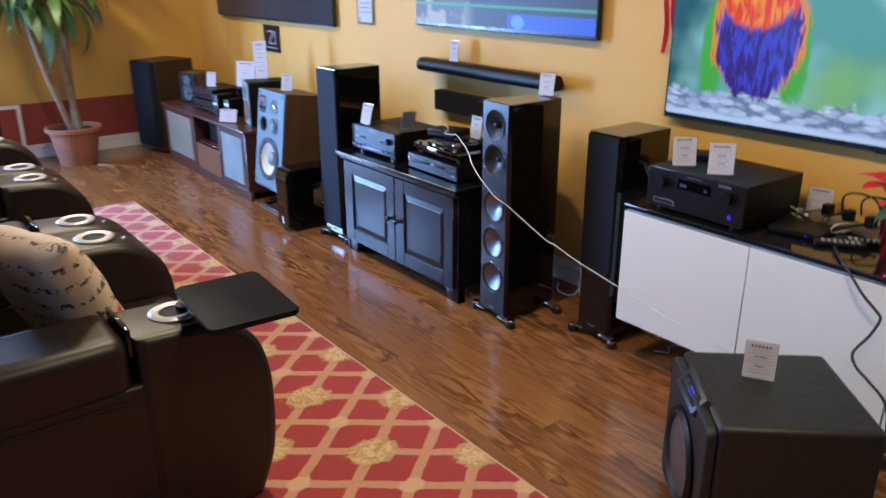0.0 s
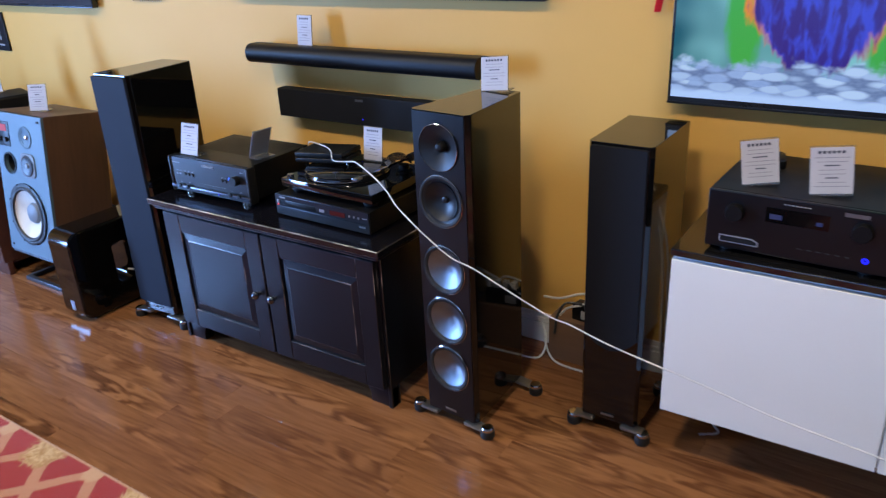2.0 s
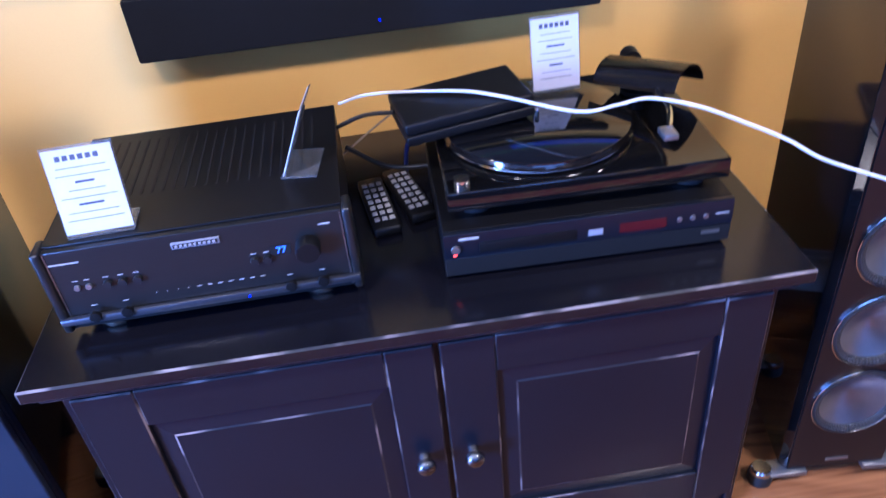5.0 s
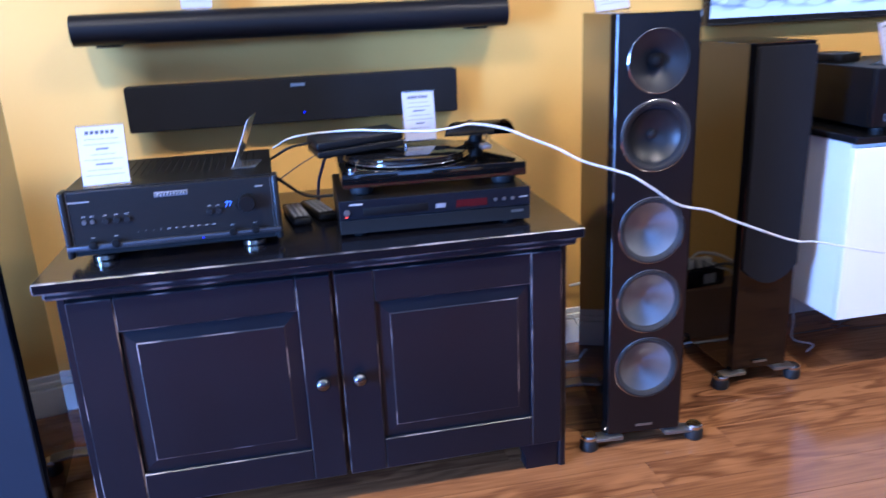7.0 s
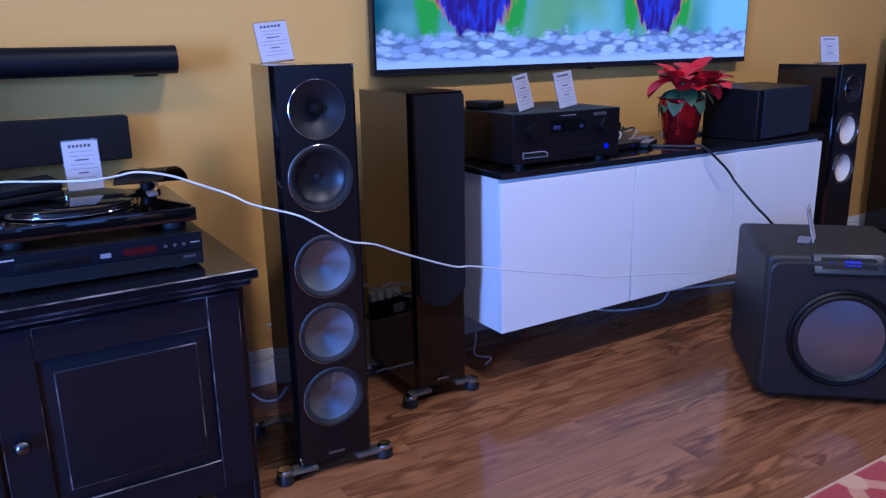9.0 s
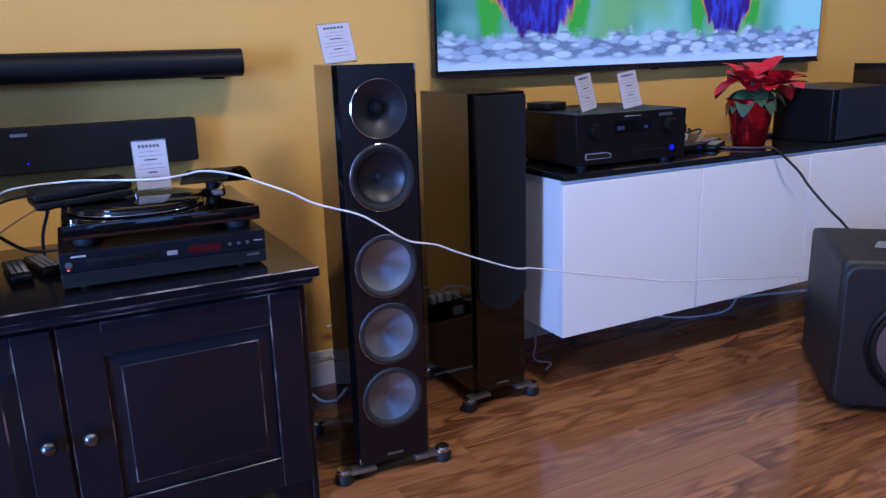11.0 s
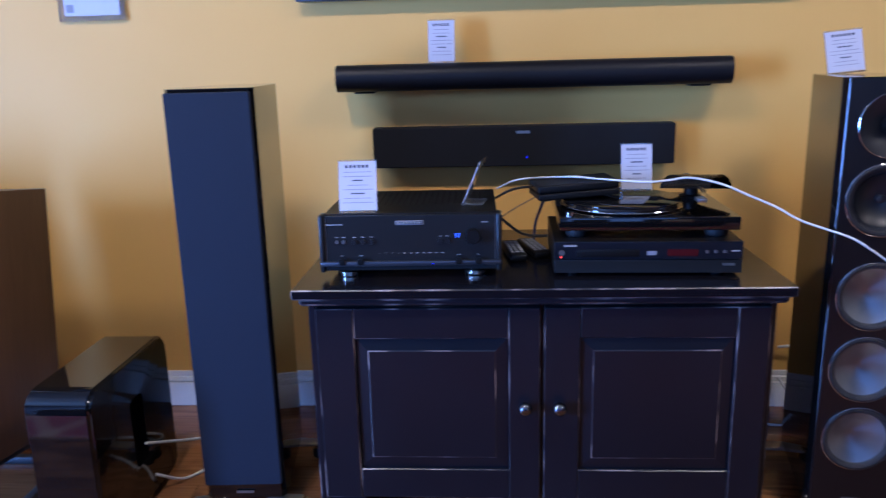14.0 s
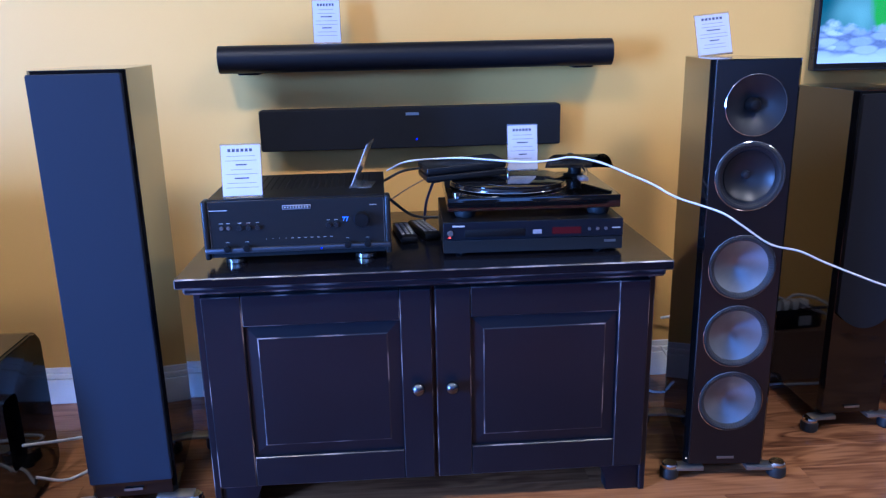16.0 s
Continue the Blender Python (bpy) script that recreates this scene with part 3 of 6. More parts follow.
# ---- black media cabinet ----
def media_cabinet():
    t = thing("media_cabinet", "black lacquered wooden cabinet with two worn panelled doors", "cabinet")
    worn_part("top", worn_box(-0.583, 0.563, -0.685, -0.06, 0.607, 0.631, 0.003), t, "", M_CABTOP)
    worn_part("top_moulding", worn_box(-0.570, 0.550, -0.672, -0.07, 0.588, 0.607, 0.006), t)
    body = bx(-0.552, 0.532, -0.630, -0.08, 0.075, 0.588, 0.002)
    worn_part("body", body, t)
    for x0, x1 in ((-0.555, -0.538), (0.520, 0.536)):
        worn_part("corner_stile", worn_box(x0, x1, -0.640, -0.60, 0.0, 0.588), t)
    for x0, x1, s in ((-0.555, -0.455, 1), (0.436, 0.536, -1)):
        out = [(x0, 0.0), (x1, 0.0), (x1, 0.03), (x1 + 0.02, 0.078), (x0, 0.078)] if s > 0 else [(x0, 0.0), (x1, 0.0), (x1, 0.078), (x0 - 0.02, 0.078), (x0, 0.03)]
        part("bracket_foot", prism(out, -0.632, -0.59, 0.001), M_BLACKSAT, t)
        part("bracket_foot", bx(x0, x1, -0.12, -0.085, 0, 0.078), M_BLACKSAT, t)
    for x0, x1, side in ((-0.535, -0.006, 1), (0.003, 0.518, -1)):
        d = worn_part("door", worn_box(x0, x1, -0.642, -0.628, 0.083, 0.577, 0.001), t)
        f, b = -0.660, -0.6405
        ca, cb = (0.090, 0.074) if side > 0 else (0.084, 0.074)
        worn_part("stile", worn_box(x0, x0 + ca, f, b, 0.083, 0.577), d)
        worn_part("stile", worn_box(x1 - cb, x1, f, b, 0.083, 0.577), d)
        worn_part("rail", worn_box(x0 + ca, x1 - cb, f + 0.0012, b, 0.502, 0.577), d)
        worn_part("rail", worn_box(x0 + ca, x1 - cb, f + 0.0012, b, 0.083, 0.162), d)
        px0, px1, pz0, pz1, s = x0 + ca, x1 - cb, 0.162, 0.502, 0.030
        bm = bmesh.new()
        o = [bm.verts.new(p) for p in ((px0, -0.6500, pz0), (px1, -0.6500, pz0), (px1, -0.6500, pz1), (px0, -0.6500, pz1))]
        i = [bm.verts.new(p) for p in ((px0 + s, -0.655, pz0 + s), (px1 - s, -0.655, pz0 + s), (px1 - s, -0.655, pz1 - s), (px0 + s, -0.655, pz1 - s))]
        e = [bm.verts.new((p.co.x + dx, -0.6565, p.co.z + dz)) for p, dx, dz in zip(i, (0.003, -0.003, -0.003, 0.003), (0.003, 0.003, -0.003, -0.003))]
        q = []
        for k in range(4):
            bm.faces.new((o[k], o[(k + 1) % 4], i[(k + 1) % 4], i[k]))
            q.append(bm.faces.new((i[k], i[(k + 1) % 4], e[(k + 1) % 4], e[k])))
        bm.faces.new(e)
        bmesh.ops.recalc_face_normals(bm, faces=bm.faces)
        for g in q:
            g.material_index = 1
        pan = part("raised_panel", bm, M_BLACKSAT, d, "", 10)
        pan.data.materials.append(M_EDGE)
        kx = x1 - 0.036 if side > 0 else x0 + 0.036
        part("knob", lathe([(0.009, 0), (0.007, 0.010), (0.012, 0.014), (0.0165, 0.020), (0.0165, 0.025), (0.0125, 0.031), (0.006, 0.0345), (0, 0.0355)], 24, "y", (kx, f, 0.333)), M_PEWTER, d, "dark pewter knob")
    return t


M_PEWTER = mat("dark_pewter", (0.16, 0.165, 0.19), 0.22, metal=1.0, scale=30)
media_cabinet()


# ---- loudspeakers ----
def ribs(x, z, r0, r1, face, n):
    """Short radial ribs round a cone's edge."""
    bm = bmesh.new()
    for k in range(n):
        a, h = 2 * math.pi * k / n, math.pi / n * 0.5
        ring = [(r0, a - h, 0.001), (r1, a - h, 0.0055), (r1, a + h, 0.0055), (r0, a + h, 0.001)]
        top = [bm.verts.new((x + r * math.cos(t), face - q, z + r * math.sin(t))) for r, t, q in ring]
        low = [bm.verts.new((v.co.x, face + 0.004, v.co.z)) for v in top]
        bm.faces.new(top)
        for i in range(4):
            bm.faces.new((top[i], low[i], low[(i + 1) % 4], top[(i + 1) % 4]))
    bmesh.ops.recalc_face_normals(bm, faces=bm.faces)
    return bm


def dot_rings(x, z, r, face):
    """Rings of raised black dots on a lens ring, painting the shade inside small round holes."""
    bm = bmesh.new()
    for q, dep in ((0.90, -0.0018), (0.84, -0.0003), (0.78, 0.0022)):
        for k in range(54):
            a = 2 * math.pi * (k + (q == 0.84) * 0.5) / 54
            c = Vector((x + q * r * math.cos(a), face + dep - 0.0008, z + q * r * math.sin(a)))
            f = [bm.verts.new(c + Vector((0.0016 * math.cos(t), 0.0, 0.0016 * math.sin(t)))) for t in [math.pi * i / 3 for i in range(6)]]
            g = [bm.verts.new(v.co + Vector((0, 0.003, 0))) for v in f]
            bm.faces.new(f)
            for i in range(6):
                bm.faces.new((f[i], g[i], g[(i + 1) % 6], f[(i + 1) % 6]))
    bmesh.ops.recalc_face_normals(bm, faces=bm.faces)
    return bm


M_RIB = mat("dark_grey_rubber_rib", (0.035, 0.036, 0.040), 0.45, scale=20)
M_LENS = mat("dark_lens_metal", (0.030, 0.032, 0.038), 0.34, metal=0.5, scale=20)


def driver(parent, x, z, r, face, kind):
    """A loudspeaker cone set in the front at y = face."""
    d = part("driver_ring", lathe([(r, 0.001), (r, 0.0030), (r * 0.985, 0.0038), (r * 0.975, 0.002)], 40, "y", (x, face, z)), M_CHROME, parent, "thin bright trim ring")
    if kind == "tweeter":
        part("waveguide", lathe([(r * 0.98, 0.002), (r * 0.6, -0.008), (r * 0.27, -0.024), (r * 0.20, -0.026)], 40, "y", (x, face, z)), M_GREYCONE, d)
        part("dome", lathe([(r * 0.24, -0.022), (r * 0.23, -0.008), (r * 0.15, 0.001), (0, 0.004)], 24, "y", (x, face, z)), M_PLASTIC, d)
        return
    part("surround", lathe([(r * 0.98, 0.002), (r * 0.93, 0.004), (r * 0.87, 0.003), (r * 0.80, -0.005)], 40, "y", (x, face, z)), M_RUBBER, d)
    if kind == "mid":
        part("lens_ring", lathe([(r * 0.95, 0.003), (r * 0.80, -0.002), (r * 0.72, -0.006)], 40, "y", (x, face, z)), M_LENS, d, "perforated dark metal lens ring")
        part("perforation_dots", dot_rings(x, z, r, face), M_DARKINK, d, "rings of raised black dots for the shade in small holes")
        part("phase_screen", lathe([(r * 0.725, -0.002), (r * 0.6, -0.012), (r * 0.35, -0.022), (r * 0.13, -0.026), (r * 0.11, -0.018), (0, -0.014)], 40, "y", (x, face, z)), M_GREYCONE, d)
        return
    part("cone", lathe([(r * 0.81, -0.004), (r * 0.62, -0.013), (r * 0.35, -0.024), (r * 0.12, -0.030), (0, -0.031)], 40, "y", (x, face, z)), M_SPUN if kind == "woofer" else M_WHITECONE, d)
    if kind == "woofer":
        part("surround_ribs", ribs(x, z, r * 0.81, r * 0.92, face, 72), M_RIB, d, "ribbed rubber surround")


def tower(name, label, m, w, dpt, z0, z1, feet, drivers=(), grille=False, group="tower speakers", face_mat=None, taper=0.0, low=0.045, body_mat=None):
    """A floor-standing speaker: local x across, front at y = 0, body runs back."""
    t = thing(name, label, "loudspeaker", m, group)
    c = 0.014
    out = [(-w / 2 + taper, dpt), (-w / 2, c), (-w / 2 + c * 0.8, 0), (w / 2 - c * 0.8, 0), (w / 2, c), (w / 2 - taper, dpt)]
    bm = prism([(x, y) for x, y in out], 0, z1 - z0, 0.0015)
    turned(bm, Matrix(((1, 0, 0, 0), (0, 0, 1, 0), (0, 1, 0, z0), (0, 0, 0, 1))))
    bmesh.ops.recalc_face_normals(bm, faces=bm.faces)
    part("cabinet", bm if grille else open_front(bm, 0), body_mat or M_GLOSS, t, "", 20)
    if grille:
        gh, gw = z1 - 0.008 - z0 - low, w - 0.008 if low < 0.1 else w - 0.026
        out = rounded(gw, gh, 0.006, 5)
        if low > 0.1:
            out = [p for p in out if p[1] > 0] + [(-gw / 2 + gw * i / 12, -gh / 2 + 0.05 * (i / 6 - 1) ** 2) for i in range(13)]
        gr = prism(out, -0.014, -0.0005, 0.0 if low > 0.1 else 0.003)
        part("grille", turned(gr, pose(0, 0, z0 + low + gh / 2)), face_mat or M_GRILLE, t, "removable black cloth grille")
    else:
        part("baffle", plate([(-w / 2 + 0.0118, z0 + 0.002), (w / 2 - 0.0118, z0 + 0.002), (w / 2 - 0.0118, z1 - 0.002), (-w / 2 + 0.0118, z1 - 0.002)], [(x, z, q * 0.94) for x, z, q, kind in drivers], -0.004, 0.006), face_mat or M_BAFFLE, t)
        for x, z, r, kind in drivers:
            driver(t, x, z, r, -0.0045, kind)
    part("badge", bx(-0.022, 0.022, -0.0062, -0.003, z0 + 0.018, z0 + 0.024), M_SILVER, t, "small silver badge")
    if feet:
        for sx in (-1, 1):
            for y in (0.0, dpt - 0.03):
                arm = prism([(sx * (w / 2 - 0.05), -0.003), (sx * feet, -0.003), (sx * feet, 0.003), (sx * (w / 2 - 0.05), 0.009)], -0.012, 0.028, 0.002)
                turned(arm, Matrix.Translation((0, y, z0 - 0.012)))
                a = part("outrigger", arm, M_SILVER, t, "satin silver outrigger")
                part("foot_dial", lathe([(0, 0.0), (0.021, 0.0), (0.024, 0.004), (0.024, 0.024), (0.022, 0.029), (0, 0.030)], 24, "z", (sx * feet, y + 0.005, 0.0)), M_RUBBER, a)
                part("foot_cap", lathe([(0.021, 0.030), (0.021, 0.037), (0.018, 0.041), (0, 0.041)], 24, "z", (sx * feet, y + 0.005, 0.0)), M_CHROME, a, "bright foot cap")
    return t


FIVE = ((0, 0.975, 0.072, "tweeter"), (0, 0.808, 0.084, "mid"), (0, 0.582, 0.083, "woofer"), (0, 0.401, 0.083, "woofer"), (0, 0.222, 0.083, "woofer"))
tower("tower_speaker", "gloss black tower speaker with five exposed round drivers", pose(0.763, -0.602, 0, 0, 0, -4.5), 0.212, 0.335, 0.038, 1.08, 0.142, FIVE, taper=0.038)
tower("tower_speaker", "gloss black tower speaker behind a black cloth grille", pose(-0.757, -0.618, 0, 0, 0, 3), 0.205, 0.335, 0.052, 1.09, 0.142, grille=True, taper=0.02)
tower("tower_speaker", "black tower speaker with grille beside the white cabinet", pose(1.235, -0.392, 0), 0.195, 0.325, 0.052, 0.985, 0.118, grille=True, low=0.27, face_mat=M_DARKCLOTH)
THREE = ((0, 0.90, 0.060, "tweeter"), (0, 0.72, 0.075, "cream"), (0, 0.55, 0.075, "cream"))
tower("tower_speaker", "black tower speaker with two pale cones near the corner", pose(3.36, -0.40, 0), 0.20, 0.30, 0.03, 1.005, 0, THREE)
tower("tower_speaker", "tall dark tower speaker standing near the corner", pose(4.44, -0.34, 0), 0.25, 0.33, 0.03, 1.16, 0, grille=True)


# ---- soundbars ----
def soundbars():
    t = thing("soundbar", "long rounded matte black soundbar hung on the wall", "soundbar", pose(0.004, WALL_Y, 1.092))
    prof = rounded(0.112, 0.078, 0.036, 8)
    bm = prism(prof, -0.572, 0.572)
    turned(bm, pose(0, -0.078, 0, 0, 0, 90))
    part("housing", bm, mat("matte_black_mesh", (0.0045, 0.0045, 0.006), 0.42, scale=5, fine=1500, bump=0.0003, spec=0.27), t, "", 30)
    for x in (-0.5, 0.5):
        part("end_bracket", bx(x - 0.03, x + 0.03, -0.06, 0, -0.046, -0.034, 0.002), M_PLASTIC, t)
    part("mount", bx(-0.1, 0.1, -0.03, 0, -0.03, 0.02), M_PLASTIC, t)
    t = thing("soundbar", "slim black cloth-fronted soundbar hung on the wall", "soundbar", pose(-0.02, WALL_Y, 0.88))
    bm = prism(rounded(0.912, 0.122, 0.006, 4), -0.066, -0.012, 0.003)
    part("housing", bm, M_BARCLOTH, t, "", 40)
    part("mount", bx(-0.2, 0.2, -0.012, 0, -0.03, 0.03), M_PLASTIC, t)
    part("badge", bx(-0.018, 0.022, -0.0685, -0.064, 0.038, 0.046), M_SILVER, t, "small silver badge")
    part("status_light", bx(0.012, 0.016, -0.0685, -0.064, -0.036, -0.032), M_BLUE_LED, t, "tiny blue light")


soundbars()


# ---- white wall cabinet ----
def white_cabinet():
    t = thing("wall_cabinet", "white lacquered floating cabinet with a black glass top", "cabinet", pose(1.423, 0, 0.203))
    w, h, f = 1.665, 0.508, -0.46
    part("body", bx(0, w, f + 0.02, WALL_Y, 0, h, 0.002), M_WHITE, t)
    for x0, x1 in ((0.0, 0.574), (0.579, 1.120), (1.125, w)):
        part("door", bx(x0, x1, f, f + 0.0195, 0.0, h - 0.012, 0.0015), M_WHITE, t)
    part("top", bx(-0.004, w + 0.004, f - 0.004, WALL_Y, h, h + 0.020, 0.003), M_BLACKTOP, t, "black glass top")


white_cabinet()


# ---- subwoofers ----
def front_sub():
    t = thing("subwoofer", "matte black cube subwoofer with a front control panel", "subwoofer", pose(2.236, -1.118, 0, 0, 0, -42))
    w, d, h = 0.46, 0.48, 0.474
    part("cabinet", bx(-w / 2, w / 2, 0.03, d, 0.018, h, 0.018, 3), M_VINYL, t)
    part("front_panel", turned(prism(rounded(w - 0.006, h - 0.030, 0.04, 6), 0.0, 0.0295, 0.008), pose(0, 0, 0.020 + (h - 0.030) / 2)), M_VINYL, t, "", 30)
    at = pose(0.0, 0.016, h - 0.024, -40)
    p = part("control_panel", turned(bx(-0.100, 0.100, -0.014, 0.012, -0.034, 0.034, 0.005), at), M_PANEL, t, "tilted grey control panel on the edge")
    part("display_window", turned(bx(-0.078, 0.078, -0.0150, -0.013, -0.019, 0.019), at), M_BEZEL, p, "black display window")
    part("display", turned(bx(-0.012, 0.034, -0.0158, -0.0145, -0.007, 0.007), at), M_BLUE_LED, p, "blue display")
    part("display", turned(bx(-0.056, -0.044, -0.0158, -0.0145, -0.005, 0.005), at), M_BLUE_LED, p, "blue display")
    for k in range(3):
        part("key", turned(bx(0.044 + 0.011 * k, 0.051 + 0.011 * k, -0.0156, -0.0145, -0.004, 0.004), at), M_SILVER, p)
    zc = 0.222
    part("driver_frame", lathe([(0.158, 0.0), (0.158, 0.008), (0.150, 0.014), (0.142, 0.010)], 48, "y", (0, -0.0005, zc)), M_PLASTIC, t)
    part("surround", lathe([(0.144, 0.009), (0.138, 0.018), (0.130, 0.014), (0.124, 0.004)], 48, "y", (0, -0.0005, zc)), M_RUBBER, t)
    part("cone", lathe([(0.126, 0.005), (0.10, 0.008), (0.06, 0.013), (0.02, 0.015), (0, 0.015)], 48, "y", (0, -0.0005, zc)), M_DISH, t, "smooth dark metal dish cone")
    for sx in (-1, 1):
        for y in (0.06, d - 0.06):
            part("foot", lathe([(0, 0), (0.022, 0), (0.022, 0.019), (0, 0.019)], 16, "z", (sx * 0.17, y, 0)), M_RUBBER, t)


front_sub()


def slot_sub():
    t = thing("subwoofer", "gloss black upright subwoofer with a slot through its middle", "subwoofer", pose(-1.115, -0.587, 0.0))
    w, d, h = 0.158, 0.43, 0.410
    outer = rounded(d, h, 0.05, 6)
    inner = rounded(0.075, 0.19, 0.02, 6)
    bm = bmesh.new()
    n = len(outer)
    x = (-w / 2, w / 2)
    o = [[bm.verts.new((s, a, b + h / 2 + 0.012)) for a, b in outer] for s in x]
    i = [[bm.verts.new((s * 0.9, a + 0.02, b + h / 2 + 0.012)) for a, b in inner] for s in x]
    for k in range(n):
        j = (k + 1) % n
        bm.faces.new((o[0][k], o[0][j], o[1][j], o[1][k]))
        bm.faces.new((i[0][k], i[0][j], i[1][j], i[1][k]))
        for s in (0, 1):
            bm.faces.new((o[s][k], o[s][j], i[s][j], i[s][k]))
    bmesh.ops.recalc_face_normals(bm, faces=bm.faces)
    bmesh.ops.bevel(bm, geom=[e for e in bm.edges if abs(e.verts[0].co.x - e.verts[1].co.x) < 1e-6 and abs(abs(e.verts[0].co.x) - w / 2) < 1e-4 and abs(abs(e.verts[1].co.x) - w / 2) < 1e-4 and e.calc_face_angle(0) > 1.0], offset=0.008, segments=3, affect="EDGES")
    part("cabinet", bm, M_GLOSS, t, "", 40)
    part("foot", bx(-0.06, 0.06, -0.16, 0.16, 0, 0.0125, 0.002), M_RUBBER, t)
    part("badge", bx(-0.012, 0.012, -d / 2 - 0.0015, -d / 2 + 0.004, 0.055, 0.10), M_SILVER, t, "small grey badge")


slot_sub()


# ---- monitor speaker on its stand ----
def monitor():
    stand = thing("speaker_stand", "low dark steel speaker stand, tilted back", "speaker stand", pose(-1.565, -0.655, 0))
    for y in (0.0, 0.30):
        part("floor_bar", bx(-0.20, 0.20, y - 0.012, y + 0.012, 0, 0.022, 0.003), M_STEEL, stand)
    for x in (-0.19, 0.19):
        part("side_bar", bx(x - 0.012, x + 0.012, 0.0125, 0.2875, 0.0, 0.022, 0.003), M_STEEL, stand)
        part("upright", rod((x, 0.288, 0.02), (x, 0.262, 0.135), 0.011), M_STEEL, stand)
    part("tray", turned(bx(-0.20, 0.20, -0.03, 0.30, -0.012, 0.0, 0.003), pose(0, 0, 0.178, -7.5)), M_STEEL, stand)
    w, d, h = 0.405, 0.30, 0.68
    t = thing("monitor_speaker", "vintage walnut monitor speaker with blue baffle and white woofer", "loudspeaker", pose(-1.565, -0.655, 0.1795, -7.5) @ pose(0, -0.03, 0))
    part("cabinet", open_front(bx(-w / 2, w / 2, 0.006, d, 0.0, h, 0.002), 0.006), M_WALNUT, t)
    part("baffle", plate([(-w / 2 + 0.003, 0.003), (w / 2 - 0.003, 0.003), (w / 2 - 0.003, h - 0.003), (-w / 2 + 0.003, h - 0.003)], [(0, 0.205, 0.138), (0.055, 0.575, 0.036), (-0.10, 0.44, 0.045)], -0.006, 0.010), M_BLUE_BAFFLE, t, "blue painted baffle")
    f = -0.0065
    wf = part("woofer_frame", lathe([(0.150, 0), (0.150, 0.006), (0.142, 0.009), (0.132, 0.007)], 48, "y", (0.0, f, 0.205)), M_PLASTIC, t)
    part("surround", lathe([(0.134, 0.007), (0.128, 0.012), (0.120, 0.011), (0.114, 0.003)], 48, "y", (0.0, f, 0.205)), M_RUBBER, wf)
    part("cone", lathe([(0.116, 0.003), (0.10, -0.008), (0.07, -0.022), (0.04, -0.034)], 48, "y", (0.0, f, 0.205)), M_WHITECONE, wf, "cream paper cone")
    part("dust_cap", lathe([(0.052, -0.030), (0.044, -0.016), (0.025, -0.008), (0, -0.005)], 32, "y", (0.0, f, 0.205)), M_GREYCAP, wf, "grey dust cap")
    for k in range(8):
        a = radians(22.5 + 45 * k)
        part("bolt", lathe([(0.004, 0.006), (0.004, 0.011), (0, 0.012)], 8, "y", (0.146 * math.cos(a), f, 0.205 + 0.146 * math.sin(a))), M_DARKINK, wf)
    tw = part("tweeter_plate", lathe([(0.052, 0), (0.052, 0.003), (0.048, 0.004), (0.034, -0.003), (0.014, -0.006)], 36, "y", (0.055, f, 0.575)), M_BLUE_BAFFLE, t)
    part("dome", lathe([(0.014, -0.006), (0.010, 0.002), (0, 0.005)], 20, "y", (0.055, f, 0.575)), M_CHROME, tw, "bright tweeter dome")
    md = part("mid_frame", prism([(x + 0.055, z + 0.445) for x, z in rounded(0.112, 0.112, 0.024, 3)], f - 0.005, f, 0.001), M_GREYCAP, t)
    part("mid_cone", lathe([(0.050, 0.006), (0.044, 0.009), (0.036, 0.0065), (0.015, 0.0055), (0, 0.0055)], 32, "y", (0.055, f, 0.445)), M_GREYCONE, md)
    part("mid_cap", lathe([(0.014, 0.0055), (0.010, 0.011), (0, 0.013)], 20, "y", (0.055, f, 0.445)), M_GREYCAP, md)
    part("port", lathe([(0.052, 0.0), (0.052, 0.004), (0.046, 0.004), (0.043, -0.06), (0, -0.06)], 32, "y", (-0.10, f, 0.44)), M_DARKINK, t)
    pl = part("level_plate", bx(-0.165, -0.075, f - 0.003, f, 0.52, 0.635, 0.001), M_PLASTIC, t, "black level control plate")
    part("red_label", bx(-0.150, -0.092, f - 0.0045, f - 0.002, 0.590, 0.622), M_REDINK, pl)
    for x in (-0.145, -0.098):
        part("level_knob", lathe([(0.012, 0.003), (0.011, 0.014), (0, 0.014)], 16, "y", (x, f, 0.552)), M_PLASTIC, pl)
    for x in (-0.175, 0.175):
        for z in (0.03, 0.655):
            part("grille_peg", bx(x - 0.009, x + 0.009, f - 0.003, f, z - 0.005, z + 0.005, 0.001), M_DARKINK, t)


M_STEEL = mat("blue_grey_steel", (0.055, 0.06, 0.07), 0.4, metal=0.5, scale=12)
M_GREYCAP = mat("grey_dust_cap", (0.16, 0.18, 0.21), 0.5, scale=20)
monitor()


